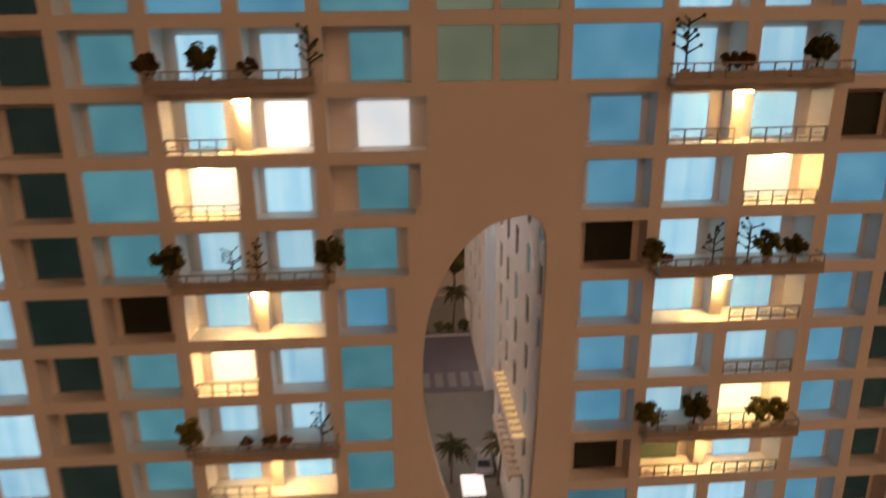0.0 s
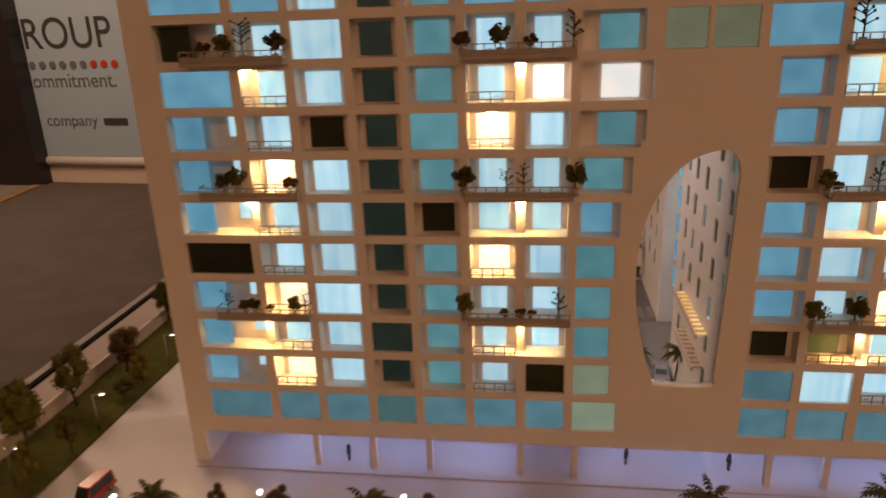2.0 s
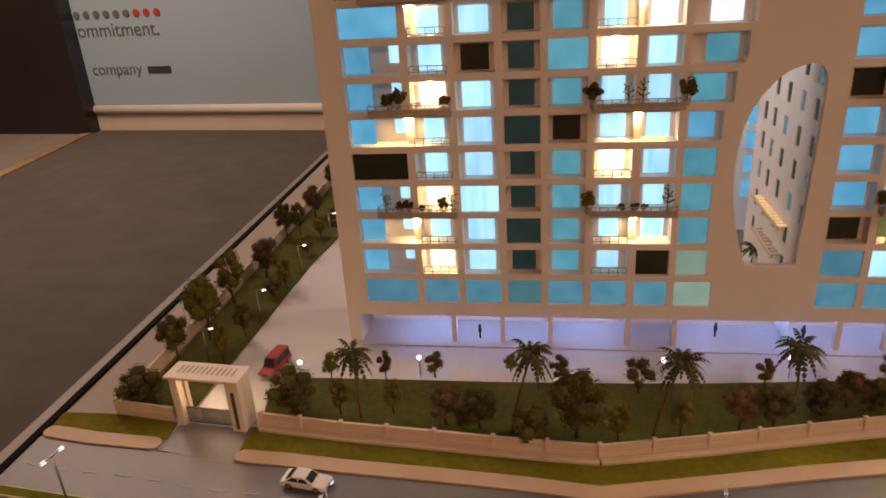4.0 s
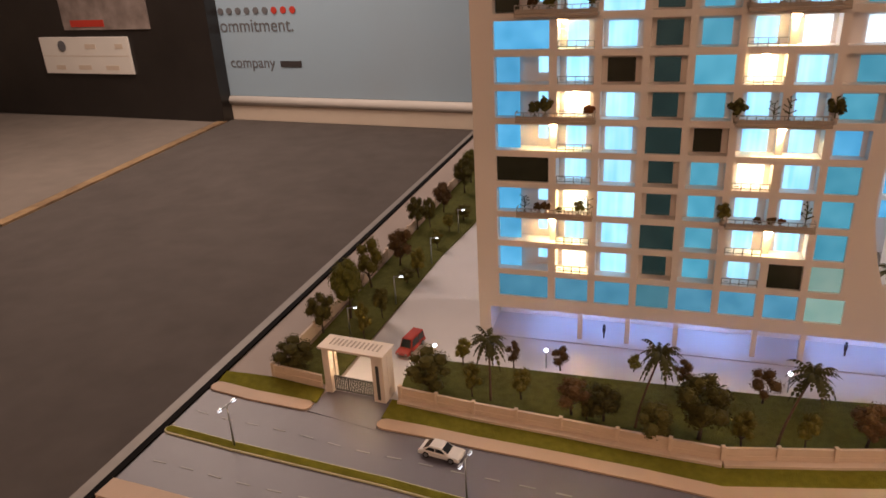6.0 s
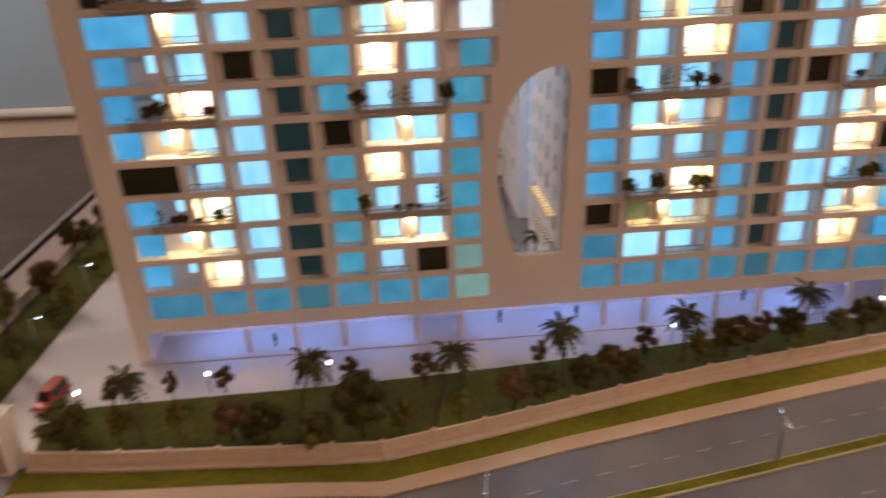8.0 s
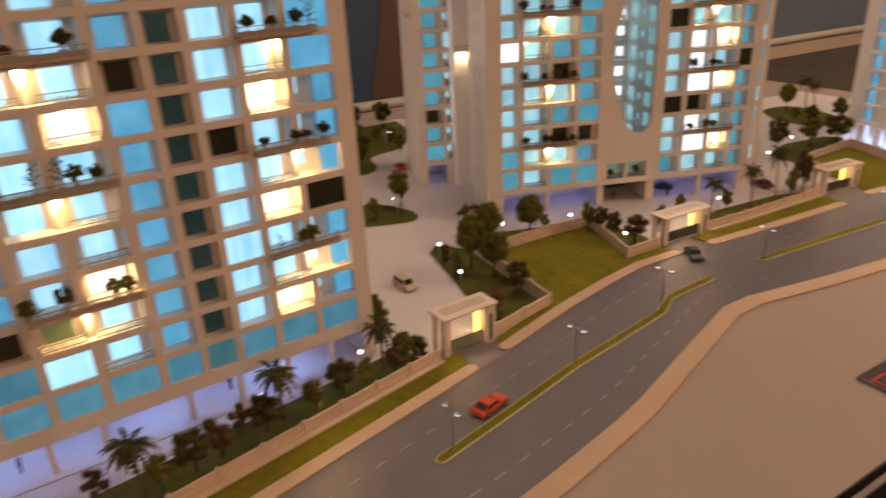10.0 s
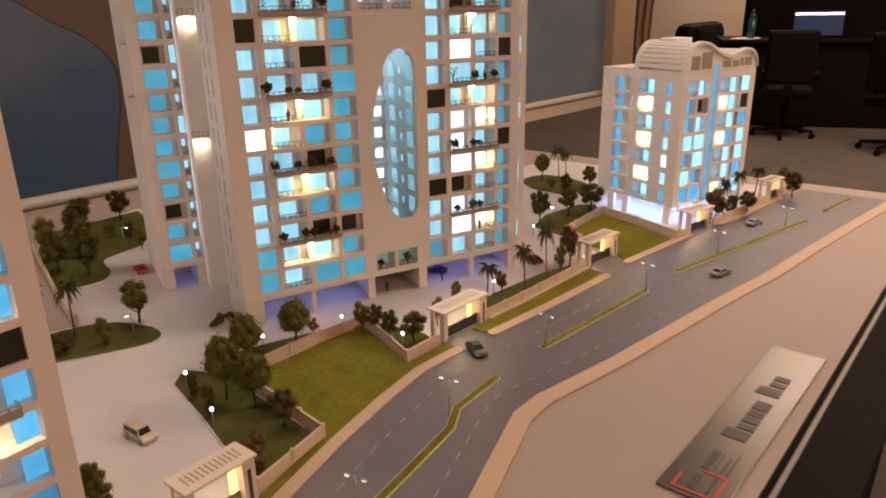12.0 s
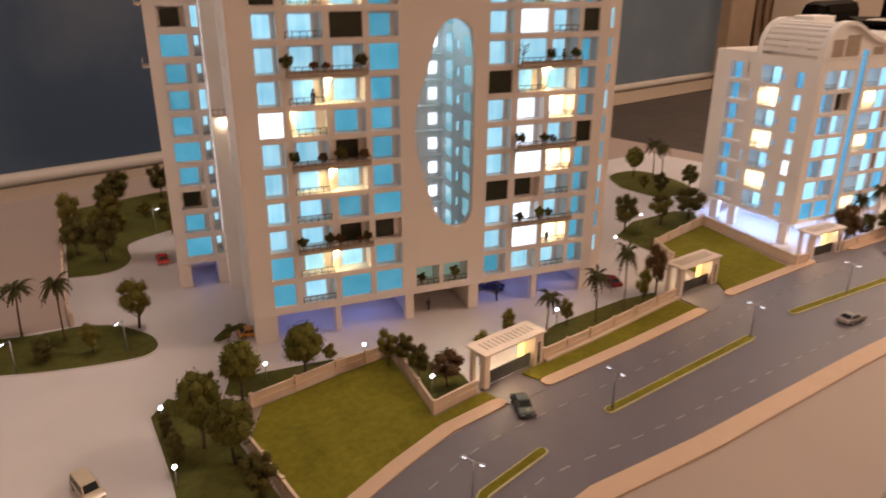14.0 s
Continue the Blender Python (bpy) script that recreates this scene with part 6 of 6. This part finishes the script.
# ---- vehicles and figures ----
def car(x, y, turn, paint, label, tall=0.0, length=0.047, base=0.0014):
    c = thing("model_car", Matrix.Translation((x, y, base)) @ Matrix.Rotation(radians(turn), 4, "Z"), label, "car", "model cars")
    L, W, H = length / 2, 0.0098, 0.0125 + tall

    def hull(profile, half, inset, mat, name):
        bm = bmesh.new()
        left = [bm.verts.new((px, half - inset * max(0, pz - 0.006) / 0.008, pz)) for px, pz in profile]
        right = [bm.verts.new((px, -(half - inset * max(0, pz - 0.006) / 0.008), pz)) for px, pz in profile]
        n = len(profile)
        for i in range(n):
            f = bm.faces.new((left[i], left[(i + 1) % n], right[(i + 1) % n], right[i]))
            f.smooth = False
        bm.faces.new(left[::-1])
        bm.faces.new(right)
        bmesh.ops.recalc_face_normals(bm, faces=bm.faces[:])
        bmesh.ops.bevel(bm, geom=bm.edges[:], offset=0.0006, segments=2, affect="EDGES")
        return part(name, bm, mat, c)
    hull([(-L, 0.003), (L, 0.003), (L, 0.0062), (L * 0.86, 0.0076), (L * 0.40, 0.0084), (-L * 0.72, 0.0088), (-L * 0.96, 0.0082), (-L, 0.006)], W, 0.0008, paint, "body")
    half, lean = W * 0.94, 0.0010 if tall else 0.0018
    r0, r1, f0, f1 = (-L * 0.97, -L * 0.92, L * 0.56, L * 0.34) if tall else (-L * 0.82, -L * 0.42, L * 0.50, L * 0.10)
    top = H + 0.0018
    hull([(r0, 0.0084), (f0, 0.0082), (f1, top - 0.0003), ((r1 + f1) / 2, top), (r1, top - 0.0002)], half, lean, paint, "cabin")

    def glass(name, pts, push):
        bm = bmesh.new()
        a, b = [[bm.verts.new(Vector(p) + Vector(push) * k) for p in pts] for k in (-0.0006, 0.00035)]
        n = len(pts)
        for i in range(n):
            bm.faces.new((a[i], a[(i + 1) % n], b[(i + 1) % n], b[i]))
        bm.faces.new(b)
        bmesh.ops.recalc_face_normals(bm, faces=bm.faces[:])
        part(name, bm, "glass", c)
    lo, hi = 0.0094, top - 0.0016

    def wide(z):
        return half - lean * (z - 0.006) / 0.008

    def front(z):
        return f0 + (f1 - f0) * (z - 0.0082) / (top - 0.0082)

    def rear(z):
        return r0 + (r1 - r0) * (z - 0.0084) / (top - 0.0084)
    for sy in (1, -1):
        mid = (front(hi) + rear(hi)) / 2
        for xa, xb, xc, xd in ((rear(lo) + 0.0026, mid - 0.0006, mid - 0.0006, rear(hi) + 0.0016), (mid + 0.0006, front(lo) - 0.0026, front(hi) - 0.0014, mid + 0.0006)):
            glass("side_window", [(xa, wide(lo) * sy, lo), (xb, wide(lo) * sy, lo), (xc, wide(hi) * sy, hi), (xd, wide(hi) * sy, hi)], (0, sy, 0))
    for name, edge, sx in (("windscreen", front, 1), ("rear_window", rear, -1)):
        glass(name, [(edge(z), wide(z) * k * 0.82, z) for z, k in ((lo, -1), (lo, 1), (hi + 0.0006, 1), (hi + 0.0006, -1))], (sx, 0, 0.3))
    for sx in (0.62, -0.60):
        for sy in (1, -1):
            bm = bmesh.new()
            tube(bm, (L * sx, (W - 0.0022) * sy, 0.0036), (L * sx, (W + 0.0003) * sy, 0.0036), 0.0036, n=14)
            wheel = part("wheel", bm, "tyre", c)
            bm = bmesh.new()
            tube(bm, (L * sx, (W + 0.0003) * sy, 0.0036), (L * sx, (W + 0.0007) * sy, 0.0036), 0.0021, n=10)
            part("rim", bm, "chrome", wheel)
    for sy in (1, -1):
        part("headlight", boxes((L - 0.0004, L + 0.0004, W * 0.62 * sy - 0.0016, W * 0.62 * sy + 0.0016, 0.0048, 0.0062)), "line", c)
        part("tail_light", boxes((-L - 0.0004, -L + 0.0004, W * 0.66 * sy - 0.0014, W * 0.66 * sy + 0.0014, 0.0052, 0.0064)), "ink_red", c)
    return c


def paint(name, rgb):
    return material(name, rgb, 0.22, vary=0.06, scale=60)


car(0.184, 0.670, 84, paint("paint_pearl", (0.34, 0.34, 0.35)), "pearl grey model car in the courtyard")
car(-0.311, 0.180, -8, paint("paint_white", (0.72, 0.70, 0.68)), "white model sedan on the road")
car(-0.416, 0.378, 261, paint("paint_red", (0.42, 0.05, 0.035)), "red model van on the paved drive", tall=0.0055, length=0.050)
car(0.677, 0.256, 12, paint("paint_orange", (0.60, 0.08, 0.03)), "orange-red model sports car on the road")
car(0.768, 0.585, -89, paint("paint_champagne", (0.55, 0.48, 0.38)), "champagne model estate car on the paved court", tall=0.003)
car(1.197, 0.372, -124, paint("paint_slate", (0.05, 0.07, 0.075)), "dark slate model car turning at a gate")
car(1.736, 0.168, -16, paint("paint_grey", (0.30, 0.28, 0.27)), "grey model sedan on the road")
car(2.108, 0.202, -16, paint("paint_silver", (0.40, 0.38, 0.36)), "silver model sedan by the kerb")
car(1.594, 0.502, 66, paint("paint_maroon", (0.16, 0.02, 0.025)), "maroon model car on the forecourt")
car(1.430, 0.630, 120, paint("paint_blue", (0.02, 0.03, 0.12)), "dark blue model car under the tower")
car(1.096, 1.128, 72, paint("paint_scarlet", (0.50, 0.03, 0.03)), "bright red model car on the side drive")
car(1.060, 0.765, -20, paint("paint_amber", (0.50, 0.22, 0.04)), "small amber model car by the tower corner", length=0.036)


def figure(x, y, z, turn=0.0, s=1.0):
    """A plain standing figurine, one mesh."""
    bm = bmesh.new()
    tube(bm, (-0.0012, 0, 0), (-0.001, 0, 0.009), 0.0008, 0.0011, 7)
    tube(bm, (0.0012, 0, 0), (0.001, 0, 0.009), 0.0008, 0.0011, 7)
    tube(bm, (0, 0, 0.0085), (0, 0, 0.0152), 0.0019, 0.0023, 9)
    tube(bm, (-0.0027, 0, 0.0148), (-0.0034, 0.0006, 0.0088), 0.0007, 0.0006, 6)
    tube(bm, (0.0027, 0, 0.0148), (0.0034, 0.0006, 0.0088), 0.0007, 0.0006, 6)
    ball(bm, (0, 0, 0.0178), 0.0017, 2, 1.15)
    ob = obj("figurine", bm, "figure")
    ob.matrix_basis = Matrix.Translation((x, y, z)) @ Matrix.Rotation(turn, 4, "Z") @ Matrix.Scale(s, 4)
    return tagged(ob, "tiny dark standing scale figurine", "figurine", "figurines")


for x, y in ((-0.171, 0.459), (0.119, 0.475), (0.220, 0.472), (0.451, 0.485)):
    figure(x, y, 0.0026, x * 9)
for u, v, z in ((0.118, -0.004, B_LEVELS[11] + 0.004), (0.098, 0.004, B_LEVELS[7] + 0.004), (0.040, 0.004, B_LEVELS[12] + 0.004), (0.048, 0.004, B_LEVELS[12] + 0.004), (0.462, -0.004, B_LEVELS[8] + 0.004), (0.455, 0.002, B_LEVELS[1] + 0.004), (0.375, 0.01, 0.0012), (0.262, 0.02, 0.0012)):
    p = tower_b.matrix_basis @ Vector((u, v, z))
    figure(p.x, p.y, p.z, u * 20)

# ---- name plate on the baseboard ----
plate = thing("name_plate", Matrix.Translation((1.049, -0.040, 0.0005)) @ Matrix.Rotation(radians(-3.3), 4, "Z"), "brushed silver name plate lying on the baseboard", "name plate")
part("plate_sheet", boxes((0, 0.42, 0, 0.074, 0, 0.003), bevel=0.0006), "plate", plate)
for u, w, v0, v1 in ((0.135, 0.022, 0.022, 0.052), (0.162, 0.013, 0.022, 0.042), (0.180, 0.015, 0.022, 0.042), (0.199, 0.015, 0.022, 0.042), (0.218, 0.024, 0.022, 0.042), (0.262, 0.024, 0.022, 0.052), (0.291, 0.014, 0.022, 0.042), (0.310, 0.015, 0.022, 0.042)):
    part("letter_bar", boxes((u, u + w, v0, v1, 0.0032, 0.0038), bevel=0.0002), "ink", plate)
part("red_frame", boxes((0.006, 0.052, 0.012, 0.015, 0.0032, 0.0038), (0.006, 0.009, 0.015, 0.060, 0.0032, 0.0038), (0.049, 0.052, 0.015, 0.040, 0.0032, 0.0038), (0.0092, 0.034, 0.057, 0.060, 0.0032, 0.0038)), "ink_red", plate)
for u0, u1, v0, v1 in ((0.013, 0.042, 0.036, 0.045), (0.056, 0.098, 0.036, 0.045), (0.058, 0.096, 0.0315, 0.0328), (0.014, 0.046, 0.0215, 0.0245), (0.058, 0.092, 0.022, 0.0245), (0.058, 0.105, 0.016, 0.0185)):
    part("text_bar", boxes((u0, u1, v0, v1, 0.0032, 0.0037)), "ink", plate)

# ---- far end of the room ----
structure("wall_pillar", boxes((7.10, 7.60, 2.80, 3.40, FLOOR_Z, CEIL_Z), bevel=0.01), "curtain", "beige wall pillar beside the sky print", "pillar")
structure("wall_end", boxes((9.0, 9.1, -4, 4.9, FLOOR_Z, CEIL_Z)), "room_wall", "plain cream end wall of the room", "wall")
bm = bmesh.new()
ring = [(0.02 * math.sin(i * 1.25) + i * 0.022, 0.035 * math.cos(i * 1.25)) for i in range(19)]
rows_ = [[bm.verts.new((8.3 + y, 3.18 - x * (1 - 0.30 * max(0, 1 - abs(z - 0.7) / 1.0)), FLOOR_Z + 0.02 + z)) for x, y in ring] for z in (0.0, 0.3, 0.6, 0.9, 1.2, 1.6, 2.5)]
for r0, r1 in zip(rows_[:-1], rows_[1:]):
    for i in range(len(ring) - 1):
        bm.faces.new((r0[i], r0[i + 1], r1[i + 1], r1[i])).smooth = True
tagged(obj("curtain", bm, "curtain"), "gathered beige curtain hanging at the end wall", "curtain")
pic = thing("wall_picture", Matrix.Translation((8.998, 2.565, 0.645)), "small dark framed landscape picture on the wall", "picture")
part("frame", boxes((-0.02, 0.0, -0.115, 0.115, 0, 0.34), bevel=0.004), "desk", pic)
part("print", boxes((-0.023, -0.0202, -0.10, 0.10, 0.015, 0.325)), material("picture_print", (0.10, 0.12, 0.05), 0.4, vary=0.4, scale=8), pic)
sofa = thing("sofa", Matrix.Translation((6.95, 1.55, FLOOR_Z)), "low black sofa behind the desk", "sofa")
part("seat", boxes((-0.1, 0.7, -0.45, 0.55, 0.0, 0.46), bevel=0.05), "desk", sofa)
part("armrest", boxes((-0.14, 0.72, 0.36, 0.58, 0.0, 0.80), bevel=0.08), "desk", sofa)
desk = thing("reception_desk", Matrix.Translation((6.66, 1.30, FLOOR_Z)) @ Matrix.Rotation(radians(22), 4, "Z"), "large black reception desk with papers", "desk")
part("front_panel", boxes((0.0, 0.05, -2.4, 0.30, 0, 0.655), bevel=0.006), "desk", desk)
part("worktop", boxes((-0.06, 0.62, -2.4, 0.34, 0.66, 0.69), bevel=0.006), "desk", desk)
part("side_panel", boxes((0.051, 0.6, 0.25, 0.30, 0, 0.655), bevel=0.004), "desk", desk)
tagged(obj("partition", boxes((7.22, 7.32, -1.2, 1.66, FLOOR_Z, 0.579), bevel=0.05), "desk"), "black padded partition behind the desk", "partition")
tagged(obj("paper_stack", boxes((6.56, 6.80, 1.38, 1.56, 0.1905, 0.197), bevel=0.002), "paper"), "loose white papers on the desk", "paper")
mon = thing("monitor", Matrix.Translation((6.95, 1.0, 0.1905)) @ Matrix.Rotation(radians(28), 4, "Z"), "black desktop monitor with dim blue screen", "monitor")
part("stand", boxes((-0.05, 0.09, -0.09, 0.09, 0, 0.010), bevel=0.002), "desk", mon)
part("casing", boxes((-0.012, 0.014, -0.195, 0.195, 0.0105, 0.215), bevel=0.005), "desk", mon)
part("screen", boxes((-0.0145, -0.0125, -0.185, 0.185, 0.02, 0.205)), "screen", mon)
part("screen_bar", boxes((-0.0165, -0.0147, -0.183, 0.183, 0.176, 0.196)), material("screen_light", (1, 1, 1), 0.4, glow=(0.7, 0.85, 1.0), power=1.6), mon)
bm = bmesh.new()
for z0, z1, r0, r1 in ((0, 0.16, 0.029, 0.029), (0.16, 0.20, 0.029, 0.012), (0.20, 0.23, 0.012, 0.012)):
    tube(bm, (0, 0, z0), (0, 0, z1), r0, r1, 14)
b = obj("water_bottle", bm, "bottle")
b.location = (6.64, 1.42, 0.1905)
tagged(b, "teal plastic water bottle on the desk", "bottle")


def office_chair(x, y, turn):
    c = thing("office_chair", Matrix.Translation((x, y, FLOOR_Z)) @ Matrix.Rotation(radians(turn), 4, "Z") @ Matrix.Scale(0.70, 4), "black swivel office chair on castors", "office chair", "office chairs")
    part("seat", boxes((-0.25, 0.25, -0.25, 0.25, 0.44, 0.53), bevel=0.03), "desk", c)
    back = boxes((-0.24, 0.24, 0.22, 0.30, 0.58, 1.12), bevel=0.035)
    part("backrest", back, "desk", c)
    part("back_bar", boxes((-0.04, 0.04, 0.26, 0.29, 0.46, 0.60)), "desk", c)
    bm = bmesh.new()
    tube(bm, (0, 0, 0.1), (0, 0, 0.44), 0.03, 0.025, 12)
    part("gas_column", bm, "desk", c)
    for i in range(5):
        a = i * 2 * math.pi / 5 + 0.3
        bm = bmesh.new()
        tube(bm, (0, 0, 0.10), (math.cos(a) * 0.31, math.sin(a) * 0.31, 0.075), 0.025, 0.016, 8)
        leg = part("leg", bm, "desk", c)
        bm = bmesh.new()
        tube(bm, (math.cos(a) * 0.31 - math.sin(a) * 0.02, math.sin(a) * 0.31 + math.cos(a) * 0.02, 0.03), (math.cos(a) * 0.31 + math.sin(a) * 0.02, math.sin(a) * 0.31 - math.cos(a) * 0.02, 0.03), 0.03, 0.03, 12)
        part("castor", bm, "desk", leg)
    for s in (1, -1):
        part("armrest", boxes((0.25 * s - 0.03, 0.25 * s + 0.03, -0.12, 0.16, 0.66, 0.69), (0.26 * s - 0.012, 0.26 * s + 0.012, -0.02, 0.04, 0.50, 0.66), bevel=0.008), "desk", c)
    return c


office_chair(6.29, 1.02, 100)
office_chair(6.03, 0.25, 70)
